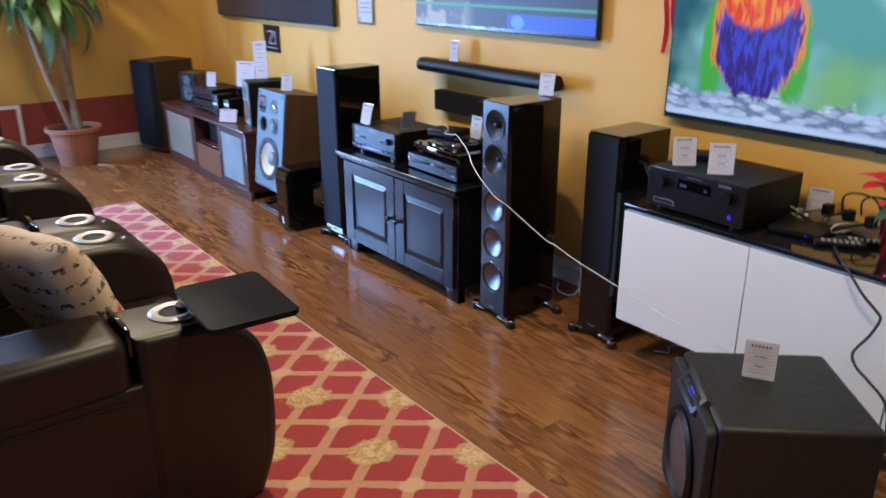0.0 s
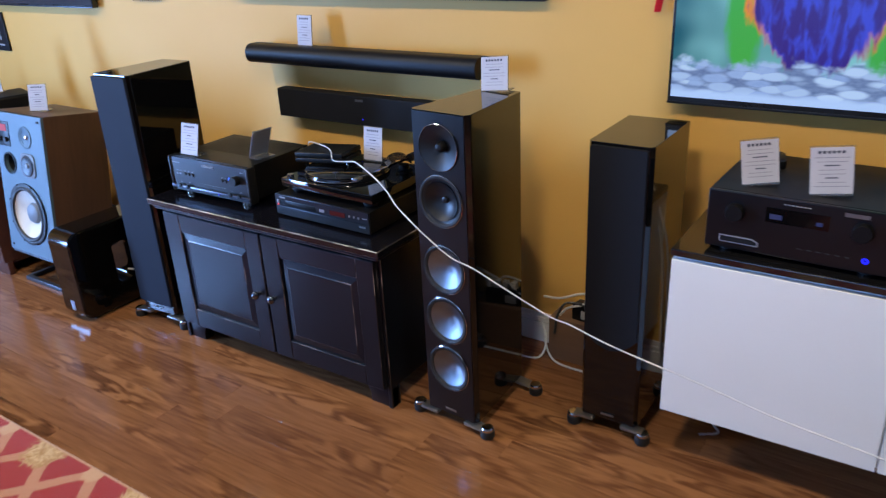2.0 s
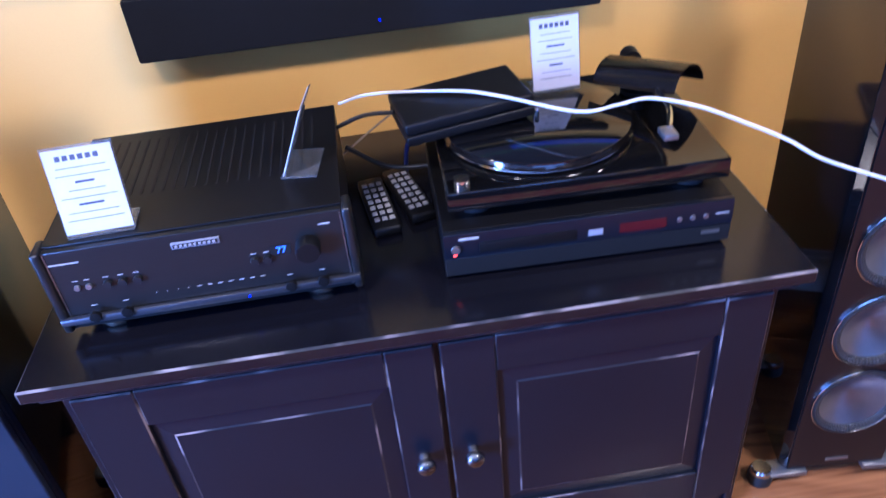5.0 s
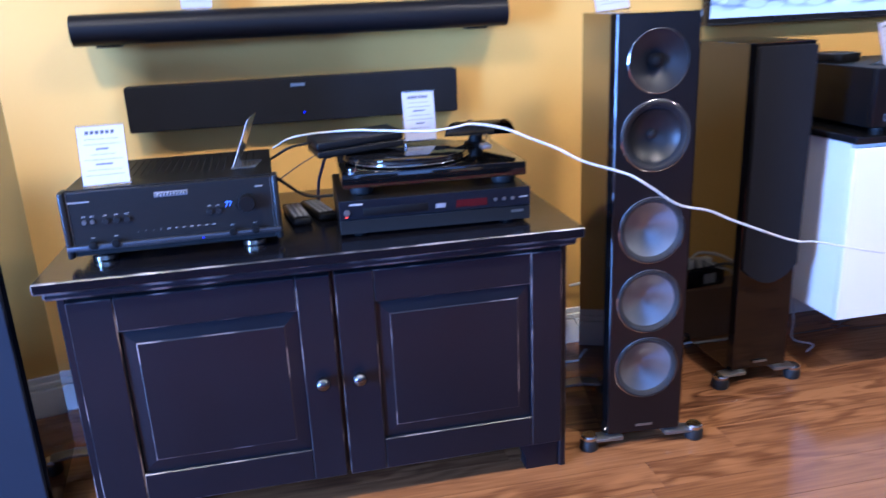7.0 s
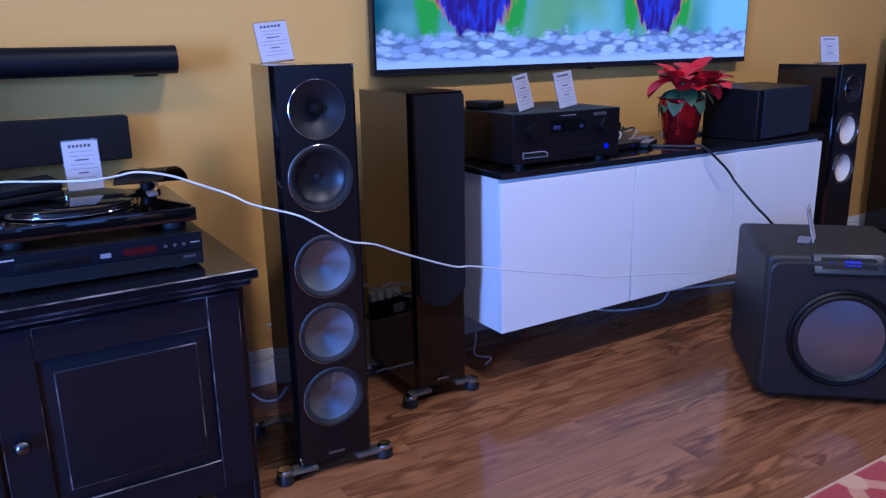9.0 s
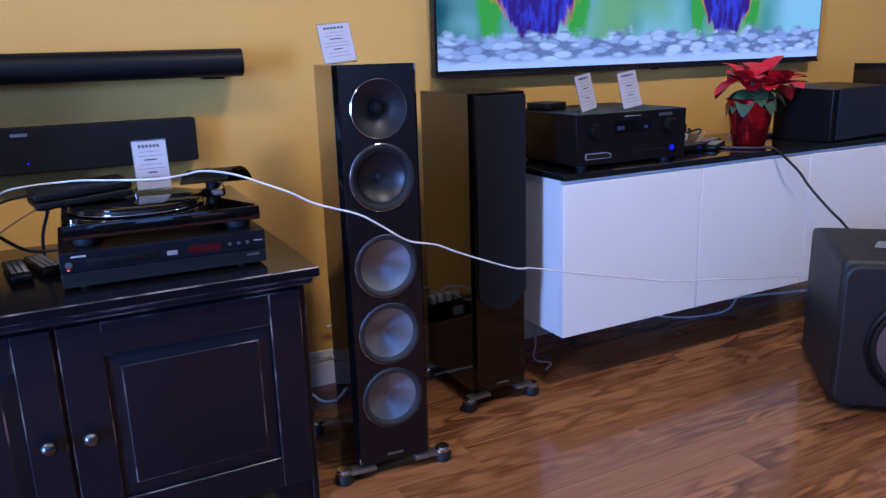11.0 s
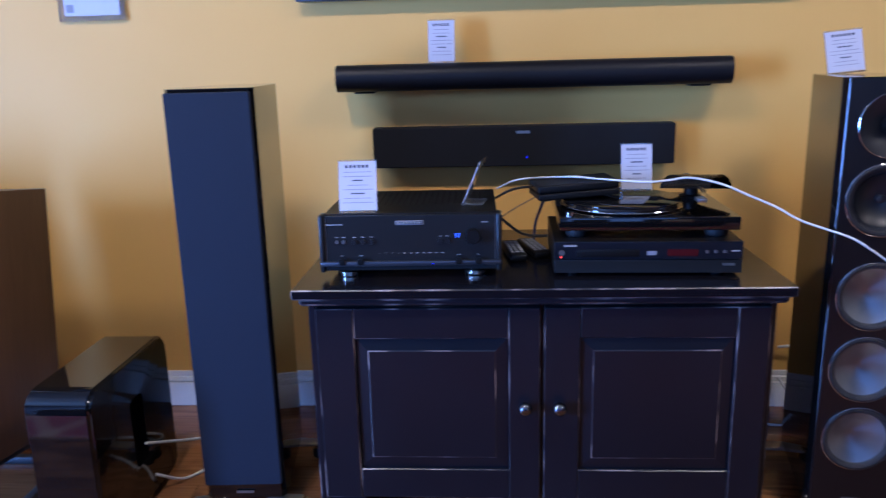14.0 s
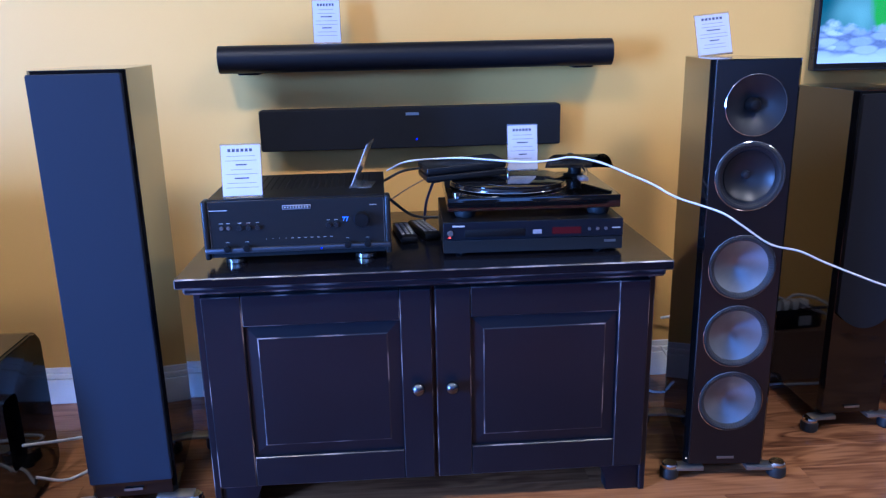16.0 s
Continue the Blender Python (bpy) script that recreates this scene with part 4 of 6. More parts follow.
# ---- old radio console ----
def console():
    x0, x1, f, b, h = -3.62, -1.89, -0.69, -0.18, 0.53
    t = thing("radio_console", "old mahogany stereo console with cloth door panels", "console", pose(0, 0, 0))
    part("top", bx(x0 - 0.012, x1 + 0.012, f - 0.012, b, h - 0.024, h, 0.004), M_MAHOG, t)
    part("base_rail", bx(x0, x1, f + 0.01, f + 0.04, 0.0, 0.07, 0.003), M_MAHOG, t)
    part("back_panel", bx(x0, x1, b - 0.015, b, 0.0, h - 0.024), M_MAHOG, t)
    part("bottom_board", bx(x0 + 0.02, x1 - 0.02, f + 0.041, b - 0.016, 0.05, 0.07), M_MAHOG, t)
    for x in (x0, -2.93, -2.41, x1 - 0.025):
        part("upright", bx(x, x + 0.025, f, b - 0.016, 0.071, h - 0.0245, 0.002), M_MAHOG, t)
    for a, c, cloth in ((-2.384, x1 - 0.026, M_CLOTH_BLUE), (x0 + 0.026, -2.931, M_CLOTH_TAN)):
        d = part("door", bx(a, c, f + 0.004, f + 0.022, 0.072, h - 0.026, 0.002), M_MAHOG, t)
        part("cloth_panel", bx(a + 0.05, c - 0.05, f - 0.001, f + 0.0035, 0.11, h - 0.065, 0.001), cloth, d, "faded speaker cloth panel")
        part("pull", bx(a + 0.012, a + 0.03, f - 0.012, f + 0.003, 0.28, 0.30, 0.002), M_CHROME, d)
    part("drawer_front", bx(-2.904, -2.411, f + 0.004, f + 0.022, 0.072, 0.285, 0.002), M_ORANGEWOOD, t, "orange-brown drop front")
    part("shelf", bx(-2.904, -2.411, f + 0.03, b - 0.016, 0.286, 0.30), M_MAHOG, t)
    r = thing("tuner", "black tuner inside the open console bay", "tuner", pose(-2.66, -0.60, 0.3005))
    part("case", bx(-0.21, 0.21, 0.02, 0.30, 0.0, 0.15, 0.004), M_PLASTIC, r)
    part("dial", bx(-0.16, 0.06, 0.012, 0.0195, 0.07, 0.12, 0.002), M_ALU, r)
    for x in (0.10, 0.16):
        part("knob", lathe([(0.018, 0), (0.017, 0.02), (0, 0.02)], 20, "y", (x, 0.0195, 0.06)), M_PEWTER, r)


console()
tower("floor_speaker", "dark walnut floor speaker with black cloth front in the corner", pose(-4.04, -0.70, 0, 0, 0, 18), 0.36, 0.42, 0.02, 0.85, 0, grille=True, group="", body_mat=M_DARKWOOD, face_mat=M_DARKCLOTH)


# ---- recliners ----
M_RIM = mat("pale_satin_metal", (0.62, 0.60, 0.60), 0.35, metal=0.5, scale=20)

def recliner(x):
    t = thing("recliner", "dark brown leather home theatre recliner with cup holders", "recliner", pose(x, 0, 0), "row of recliners")
    rad = 0.035
    for s in (-1, 1):
        cx = 0.425 * s
        out = [(-2.13, 0.03), (-2.075, 0.18), (-2.06, 0.38), (-2.075, 0.52), (-2.115, 0.61), (-2.19, 0.665), (-2.28, 0.69), (-2.46, 0.70), (-2.46, 0.03)]
        curve = [(p.x, p.z) for p in smooth_path([(y, 0, z) for y, z in out[:-1]], 5)]
        bm = prism(curve + [out[-1]], -0.125, 0.125, 0.0)
        bmesh.ops.bevel(bm, geom=[e for e in bm.edges if abs(e.verts[0].co.y - e.verts[1].co.y) < 1e-6], offset=0.028, segments=4, affect="EDGES", profile=0.5)
        turned(bm, Matrix(((0, 1, 0, cx), (1, 0, 0, 0), (0, 0, 1, 0), (0, 0, 0, 1))))
        bmesh.ops.recalc_face_normals(bm, faces=bm.faces)
        a = part("arm_console", bm, M_LEATHER, t, "", 60)
        part("arm_pad", bx(cx - 0.128, cx + 0.128, -3.12, -2.475, 0.53, 0.715, 0.045, 4), M_LEATHER, t, "", 60)
        part("arm_side", bx(cx - 0.12, cx + 0.12, -3.12, -2.44, 0.03, 0.56, 0.02, 3), M_LEATHER, t, "", 60)
        part("cup_rim", lathe([(0.042, 0.694), (0.042, 0.702), (0.062, 0.706), (0.072, 0.701), (0.072, 0.694)], 36, "z", (cx, -2.31, 0)), M_RIM, a, "pale satin cup holder rim")
        # shallow black disc paints the shade of a deep cup hole
        part("cup_well_shade", lathe([(0.044, 0.7025), (0.043, 0.6985), (0, 0.6975)], 36, "z", (cx, -2.31, 0)), M_DARKINK, a)
        part("control_button", turned(lathe([(0.020, 0), (0.020, 0.004), (0.012, 0.006), (0, 0.006)], 20), pose(cx, -2.215, 0.668, 22)), M_CHROME, a)
        part("trim_strip", bx(cx - 0.10, cx + 0.10, -2.474, -2.461, 0.64, 0.725, 0.004), M_GLOSS, a)
        for z, y0 in ((0.20, -2.95), (0.52, -3.11)):
            part("seam", tube([(cx + s * 0.122, y0, z + 0.012), (cx + s * 0.1225, -2.75, z), (cx + s * 0.1225, -2.47, z - 0.004)], 0.004, 6, 5), M_LEATHER, t)
    part("seat_cushion", bx(-0.298, 0.298, -2.86, -2.09, 0.30, 0.475, 0.06, 5), M_LEATHER, t, "", 60)
    part("footrest_panel", bx(-0.295, 0.295, -2.15, -2.11, 0.06, 0.335, 0.018, 3), M_LEATHER, t, "", 60)
    part("base_frame", bx(-0.29, 0.29, -3.05, -2.2, 0.03, 0.31), M_PLASTIC, t)
    part("lower_back", turned(bx(-0.296, 0.296, -0.10, 0.10, 0, 0.38, 0.07, 5), pose(0, -2.92, 0.42, 12)), M_LEATHER, t, "", 60)
    part("upper_back", turned(bx(-0.31, 0.31, -0.10, 0.10, 0.36, 0.66, 0.08, 5), pose(0, -2.92, 0.42, 12)), M_LEATHER, t, "", 60)
    for s in (-1, 1):
        for y in (-2.25, -3.0):
            part("foot", lathe([(0, 0), (0.02, 0), (0.025, 0.032), (0, 0.032)], 12, "z", (0.40 * s, y, 0)), M_PLASTIC, t)
    return t


chair = recliner(0.825)
for x in (-0.29, -1.405):
    copy_thing(chair, pose(x, 0, 0))


def tray():
    t = thing("tray_table", "black swivel tray table fixed over the recliner arm", "tray", pose(1.415, -2.18, 0.757, 0, 0, -4))
    bm = prism(rounded(0.355, 0.26, 0.03, 6), -0.008, 0.008, 0.0)
    bmesh.ops.bevel(bm, geom=[e for e in bm.edges if abs(e.verts[0].co.y - e.verts[1].co.y) < 1e-6], offset=0.003, segments=2, affect="EDGES")
    part("tray_top", turned(bm, pose(0, 0, 0, 90)), M_TRAY, t)
    part("post", lathe([(0.014, -0.075), (0.014, -0.009)], 16, "z", (-0.165, -0.10, 0)), M_CHROME, t)
    part("collar", lathe([(0, -0.060), (0.03, -0.060), (0.03, -0.045), (0, -0.045)], 20, "z", (-0.165, -0.10, 0)), M_PLASTIC, t)


M_TRAY = mat("black_tray_laminate", (0.005, 0.0045, 0.0045), 0.20, scale=6, fine=300, spec=0.22)
tray()


# ---- on the media cabinet ----
def knob(parent, x, y, z, r, dpt, m, name="knob"):
    return part(name, lathe([(r, 0), (r, dpt * 0.75), (r * 0.9, dpt), (0, dpt)], 24, "y", (x, y, z)), m, parent)


def text(parent, body, size, m, mt, name="digits"):
    cu = bpy.data.curves.new(name, "FONT")
    cu.body, cu.size, cu.align_x, cu.align_y, cu.extrude = body, size, "CENTER", "CENTER", 0.0003
    cu.materials.append(mt)
    ob = new(name, cu)
    ob.parent, ob.matrix_basis = parent, m
    return ob


def amplifier():
    t = thing("amplifier", "black integrated amplifier with blue digits on the cabinet", "amplifier", pose(-0.311, -0.584, 0.631, 0, 0, 0.8))
    w, h0, h1 = 0.437, 0.020, 0.157
    part("case", bx(-w / 2 + 0.012, w / 2 - 0.012, 0.012, 0.335, h0 + 0.004, h1, 0.002), M_PLASTIC, t)
    fp = part("front_panel", bx(-w / 2 + 0.014, w / 2 - 0.014, 0.0, 0.0115, h0, h1 - 0.003, 0.0015), M_ALU, t)
    for s in (-1, 1):
        part("side_cheek", bx(s * w / 2 - 0.0135 if s > 0 else -w / 2, w / 2 if s > 0 else -w / 2 + 0.0135, -0.006, 0.035, h0 - 0.004, h1, 0.005, 3), M_ALU, t)
        part("edge_line", bx(s * (w / 2 - 0.016) - 0.0006, s * (w / 2 - 0.016) + 0.0006, -0.001, 0.001, h0 + 0.004, h1 - 0.006), M_SILVER, fp)
        for y in (0.04, 0.29):
            part("foot", lathe([(0, 0.0), (0.024, 0.0), (0.026, 0.002), (0.026, 0.011), (0.024, 0.013), (0, 0.013)], 28, "z", (s * 0.155, y, 0)), M_BRASSY, t, "bright metal foot")
            part("foot_stem", lathe([(0.015, 0.0125), (0.015, h0 + 0.006)], 16, "z", (s * 0.155, y, 0)), M_PLASTIC, t)
    ridge = prism([(-w / 2 + 0.002, h0 + 0.012), (w / 2 - 0.002, h0 + 0.012), (w / 2 - 0.002, h0 + 0.024), (-w / 2 + 0.002, h0 + 0.024)], -0.0105, -0.0005, 0.003)
    part("lower_ridge", ridge, M_ALUBLUE, fp, "rounded lower ridge")
    for x in (-0.165, -0.12, 0.115, 0.162):
        part("ridge_button", lathe([(0.0085, 0.008), (0.008, 0.014), (0, 0.015)], 16, "y", (x, 0.0, h0 + 0.0235)), M_PLASTIC, fp)
    knob(fp, 0.150, 0.0, 0.103, 0.018, 0.022, M_PLASTIC, "volume_knob")
    part("badge", bx(-0.033, 0.033, -0.0025, 0.001, 0.131, 0.141, 0.0008), M_INK, fp, "silver maker plate")
    part("badge_bar", bx(-0.031, 0.031, -0.0032, -0.002, 0.1330, 0.1390), M_BAFFLE, fp)
    for k in range(9):
        part("badge_mark", bx(-0.028 + 0.0065 * k, -0.0245 + 0.0065 * k, -0.0038, -0.003, 0.1342, 0.1378), M_INKLIGHT, fp)
    part("display", bx(0.098, 0.126, -0.0012, 0.001, 0.094, 0.111), M_DARKINK, fp)
    text(fp, "77", 0.0145, pose(0.112, -0.0016, 0.1025, 90), M_DIGIT)
    for x in (-0.176, -0.160):
        knob(fp, x, 0.0, 0.091, 0.0045, 0.004, M_SILVER, "jack")
    for x in (-0.134, -0.113, -0.092, 0.072, 0.090):
        knob(fp, x, 0.0, 0.091, 0.0062, 0.006, M_GREYCONE, "button")
    for x in (-0.176, -0.160, -0.134, -0.113, -0.092, 0.072, 0.090):
        part("caption_bar", bx(x - 0.004, x + 0.004, -0.0006, 0.001, 0.1015, 0.1030), M_INKLIGHT, fp)
    for x in (-0.165, -0.12, 0.115, 0.162):
        part("caption_bar", bx(x - 0.004, x + 0.004, -0.0006, 0.001, h0 + 0.036, h0 + 0.0375), M_INKLIGHT, fp)
    part("caption_bar", bx(-0.203, -0.160, -0.0006, 0.001, 0.132, 0.1342), M_INKLIGHT, fp)
    part("caption_bar", bx(0.170, 0.186, -0.0006, 0.001, 0.134, 0.1362), M_INKLIGHT, fp)
    for k in range(11):
        x, half = -0.075 + 0.0152 * k, 0.0008 if k < 4 else 0.0034
        part("input_mark", bx(x - half, x + half, -0.0006, 0.001, 0.061, 0.0626), M_INKLIGHT, fp)
    part("status_light", bx(0.052, 0.0545, -0.0125, -0.010, h0 + 0.016, h0 + 0.0185), M_BLUE_LED, fp)
    # no slots are cut: black bars on the lid paint their dark insides
    for k in range(22):
        part("vent_shade_bar", bx(-0.17 + 0.016 * k, -0.1665 + 0.016 * k, 0.12, 0.30, h1 - 0.001, h1 + 0.0005), M_DARKINK, t)


M_BRASSY = mat("bright_champagne_metal", (0.72, 0.68, 0.58), 0.2, metal=1.0, scale=30)
M_ALUBLUE = mat("satin_grey_aluminium", (0.10, 0.105, 0.13), 0.3, metal=0.8, scale=6)
M_INKLIGHT = mat("pale_grey_print", (0.35, 0.35, 0.36), 0.6)
M_DIGIT = glow("blue_digits", (0.06, 0.14, 1.0), 4)
amplifier()


def disc_player():
    t = thing("disc_player", "black disc player under the turntable on the cabinet", "disc player", pose(0.248, -0.588, 0.631, 0, 0, -1.5))
    w = 0.434
    part("case", bx(-w / 2, w / 2, 0.008, 0.31, 0.008, 0.084, 0.002), M_PLASTIC, t)
    part("lower_fascia", bx(-w / 2, w / 2, 0.0, 0.0075, 0.008, 0.040, 0.0015), M_ALU, t)
    up = part("upper_fascia", bx(-w / 2, w / 2, -0.002, 0.0075, 0.0415, 0.084, 0.0015), M_BLACKSAT, t)
    part("tray_door", bx(-0.165, -0.02, -0.0035, -0.0015, 0.048, 0.066, 0.0006), M_PLASTIC, up)
    part("red_window", bx(0.045, 0.115, -0.0032, -0.0015, 0.050, 0.066), M_REDWIN, up, "dark red display window")
    part("disc_logo", bx(-0.002, 0.020, -0.0032, -0.0015, 0.052, 0.062), M_INK, up)
    for x in (0.135, 0.155, 0.175):
        knob(up, x, -0.002, 0.060, 0.004, 0.003, M_SILVER, "button")
    knob(up, -0.200, -0.002, 0.058, 0.007, 0.004, M_SILVER, "power_button")
    part("status_light", bx(-0.204, -0.199, -0.0035, -0.0015, 0.046, 0.049), M_RED_LED, up, "red standby light")
    part("caption_bar", bx(-0.195, -0.165, -0.0026, -0.001, 0.073, 0.077), M_INKLIGHT, up)
    part("caption_bar", bx(0.19, 0.21, -0.0026, -0.001, 0.060, 0.063), M_INKLIGHT, up)
    part("port_plate", bx(0.172, 0.200, -0.0012, 0.001, 0.026, 0.032), M_SILVER, t)
    for x in (-0.17, 0.17):
        for y in (0.04, 0.27):
            part("foot", lathe([(0, 0), (0.016, 0), (0.016, 0.0085), (0, 0.0085)], 16, "z", (x, y, 0)), M_RUBBER, t)


M_REDWIN = mat("dark_red_window", (0.06, 0.006, 0.008), 0.12, scale=10)
disc_player()


def turntable():
    t = thing("turntable", "glossy black turntable with a metal-rimmed platter, lid off", "turntable", pose(0.255, -0.563, 0.7155, 0, 0, -1.5))
    w, d = 0.42, 0.345
    for x in (-0.165, 0.165):
        for y in (0.045, 0.30):
            part("foot", lathe([(0, 0), (0.024, 0), (0.027, 0.006), (0.027, 0.017), (0.022, 0.021), (0, 0.021)], 24, "z", (x, y, 0)), M_RUBBER, t)
    part("plinth", bx(-w / 2, w / 2, 0.0, d, 0.020, 0.052, 0.003), M_GLOSS, t)
    cx, cy = -0.043, 0.172
    pl = part("platter", lathe([(0, 0.053), (0.149, 0.053), (0.1525, 0.055), (0.1525, 0.059), (0.149, 0.067), (0, 0.067)], 64, "z", (cx, cy, 0)), M_SMOKE, t, "dark smoked platter")
    part("rim_line", lathe([(0.1526, 0.0550), (0.1532, 0.0560), (0.1526, 0.0572)], 64, "z", (cx, cy, 0)), M_CHROME, pl, "thin bright rim line")
    part("mat", lathe([(0, 0.0672), (0.1505, 0.0672), (0.1505, 0.0692), (0.149, 0.0702), (0, 0.0702)], 64, "z", (cx, cy, 0)), M_GLOSS, pl, "shiny black record")
    part("spindle", lathe([(0.0035, 0.070), (0.0035, 0.082), (0, 0.083)], 12, "z", (cx, cy, 0)), M_CHROME, pl)
    part("speed_knob", lathe([(0.012, 0.0525), (0.012, 0.062), (0, 0.062)], 20, "z", (-0.185, 0.025, 0)), M_CHROME, t)
    ar = part("arm_base", lathe([(0.030, 0.0525), (0.030, 0.060), (0.018, 0.062), (0.018, 0.080), (0, 0.080)], 28, "z", (0.150, 0.255, 0)), M_PLASTIC, t)
    part("tonearm", tube([(0.150, 0.275, 0.094), (0.150, 0.20, 0.096), (0.146, 0.10, 0.094), (0.128, 0.045, 0.090)], 0.0045), M_CHROME, ar, "thin metal tonearm")
    part("counterweight", turned(lathe([(0, 0), (0.015, 0), (0.015, 0.028), (0, 0.028)], 20, "y"), pose(0.150, 0.318, 0.094)), M_PLASTIC, ar)
    part("headshell", bx(0.112, 0.134, 0.018, 0.050, 0.083, 0.092, 0.002), M_SILVER, ar)
    # dark curved visor lying over the arm end
    bm = bmesh.new()
    rows = []
    for k in range(15):
        a = radians(172 - 11.5 * k)
        rows.append([bm.verts.new((0.050 * math.cos(a), y, 0.044 * math.sin(a))) for y in (-0.075, 0.075)])
    for a, b in zip(rows, rows[1:]):
        bm.faces.new((a[0], a[1], b[1], b[0]))
    bmesh.ops.solidify(bm, geom=bm.faces[:], thickness=0.003)
    solid("plastic_visor", bm, M_SMOKE, "smoked curved plastic piece lying over the tonearm", "plastic piece", pose(0.415, -0.345, 0.790, -6, 8, 40))


turntable()


def hub_box():
    t = thing("network_box", "small flat two-layer black box lying on the platter", "network box", pose(0.100, -0.365, 0.7862, 0, -3, 8))
    part("lower_shell", bx(-0.105, 0.105, -0.055, 0.075, 0.004, 0.021, 0.004, 3), M_PLASTIC, t)
    part("upper_shell", bx(-0.105, 0.105, -0.055, 0.075, 0.0225, 0.042, 0.005, 3), M_PLASTIC, t)
    for x in (-0.08, 0.08):
        part("foot", bx(x - 0.01, x + 0.01, -0.04, 0.06, 0.0, 0.0045), M_RUBBER, t)


hub_box()


def remote(m, label, rows=7):
    t = thing("remote_control", label, "remote control", m, "remote controls")
    part("shell", bx(-0.023, 0.023, -0.085, 0.085, 0.0, 0.019, 0.006, 3), M_PLASTIC, t)
    for j in range(rows):
        for i in (-1, 0, 1):
            part("key", bx(i * 0.013 - 0.0045, i * 0.013 + 0.0045, -0.062 + j * 0.019, -0.051 + j * 0.019, 0.0185, 0.0205, 0.001), M_INKLIGHT, t)
    return t


r1 = remote(pose(-0.058, -0.36, 0.6312, 0, 0, 8), "black remote control with grey keys on the cabinet")
copy_thing(r1, pose(-0.004, -0.335, 0.6312, 0, 0, 14))


# ---- price cards ----
def card(m, w=0.080, h=0.112, lean=12, head=M_SLATEINK, rows=8, label="white printed price card in a clear acrylic stand", foot=0.05):
    t = thing("price_card", label, "price card", m, "price cards")
    tip = pose(0, 0, 0.003, -lean)
    part("acrylic_back", turned(bx(-w / 2 - 0.002, w / 2 + 0.002, 0.0012, 0.003, 0, h + 0.004), tip), M_ACRYL, t)
    pa = part("paper", turned(bx(-w / 2, w / 2, -0.0008, 0.001, 0.002, h), tip), M_PAPER, t)
    if foot:
        part("foot", bx(-w / 2, w / 2, -0.004, foot, 0.0, 0.0025), M_ACRYL, t)
    n = 6
    for k in range(n):
        x = -w * 0.33 + w * 0.66 * k / n
        part("title_bar", turned(bx(x, x + w * 0.075, -0.0014, -0.0006, h * 0.87, h * 0.93), tip), head, pa)
    rnd = random.Random(int(w * 1e4) + rows)
    for k in range(rows):
        z = h * (0.78 - 0.70 * k / rows)
        bold = k % 3 == 2
        b = w * (rnd.uniform(0.12, 0.22) if bold else rnd.uniform(0.26, 0.42))
        part("print_bar", turned(bx(-b, b, -0.0014, -0.0006, z, z + h * (0.026 if bold else 0.012)), tip), head if bold else M_INK, pa)
    return t


M_ACRYL = mat("clear_acrylic", (0.85, 0.88, 0.92), 0.06, scale=20, rvar=0.02)
M_ACRYL.node_tree.nodes["Principled BSDF"].inputs["Transmission Weight"].default_value = 0.92
card(pose(-0.257, -0.04, 1.1305), 0.076, 0.118, 6, foot=0.03)
card(pose(0.785, -0.31, 1.0805, 0, -5, 3), 0.092, 0.104, 12)
card(pose(-0.436, -0.560, 0.7883, 0, 0, 3), 0.090, 0.120, 14)
card(pose(-0.182, -0.44, 0.7883, 0, 0, -98), 0.084, 0.112, 23, rows=5)
card(pose(0.27, -0.31, 0.787, 0, 0, 2), 0.080, 0.120, 8)
card(pose(1.608, -0.345, 0.9055, 0, -6, 22), 0.092, 0.115, 12)
card(pose(1.778, -0.355, 0.9055, 0, -5, 14), 0.098, 0.118, 12)
card(pose(2.345, -0.930, 0.4745, 0, 0, 28), 0.092, 0.112, 14, M_WALNUT)
card(pose(3.42, -0.25, 1.0055, 0, 0, -20), 0.09, 0.115, 12)
card(pose(-1.545, -0.50, 0.846, 0, 0, 30), 0.085, 0.12, 14)
card(pose(2.02, -0.03, 0.7315, 0, 0, 20), 0.09, 0.115, 8, rows=3)
card(pose(-2.45, -0.40, 0.762, 0, 0, 30), 0.17, 0.20, 8, M_REDINK, 6, "red and white printed card on the console", 0.03)
card(pose(-2.13, -0.40, 0.8615, 0, -7, 34), 0.11, 0.28, 10, M_INK, 6, "tall white leaflet leaning above the console", 0.03)
card(pose(-2.30, -0.64, 0.531, 0, 0, 34), 0.15, 0.10, 16, M_REDINK, 3, "small red and white card on the console", 0.05)
card(pose(-2.92, -0.50, 0.7205, 0, 0, 34), 0.085, 0.12, 10)


# ---- on the console ----
def bookshelf(m, w, d, h, body, face, cone, label):
    t = thing("bookshelf_speaker", label, "loudspeaker", m, "console speakers")
    part("cabinet", bx(-w / 2, w / 2, 0.012, d, 0, h, 0.012, 3), body, t)
    part("baffle", bx(-w / 2 + 0.004, w / 2 - 0.004, 0.0, 0.0115, 0.004, h - 0.004, 0.004), face, t)
    r = w * 0.34
    part("surround", lathe([(r, 0), (r, 0.004), (r * 0.9, 0.006), (r * 0.8, 0.002)], 36, "y", (0, -0.0005, h * 0.34)), M_RUBBER, t)
    part("cone", lathe([(r * 0.8, 0.003), (r * 0.4, 0.0012), (r * 0.25, 0.0012), (r * 0.15, 0.006), (0, 0.008)], 36, "y", (0, -0.0005, h * 0.34)), cone, t)
    part("tweeter", lathe([(r * 0.6, 0), (r * 0.55, 0.003), (r * 0.2, 0.001), (0, 0.004)], 28, "y", (0, -0.0005, h * 0.76)), M_GREYCONE, t)
    return t


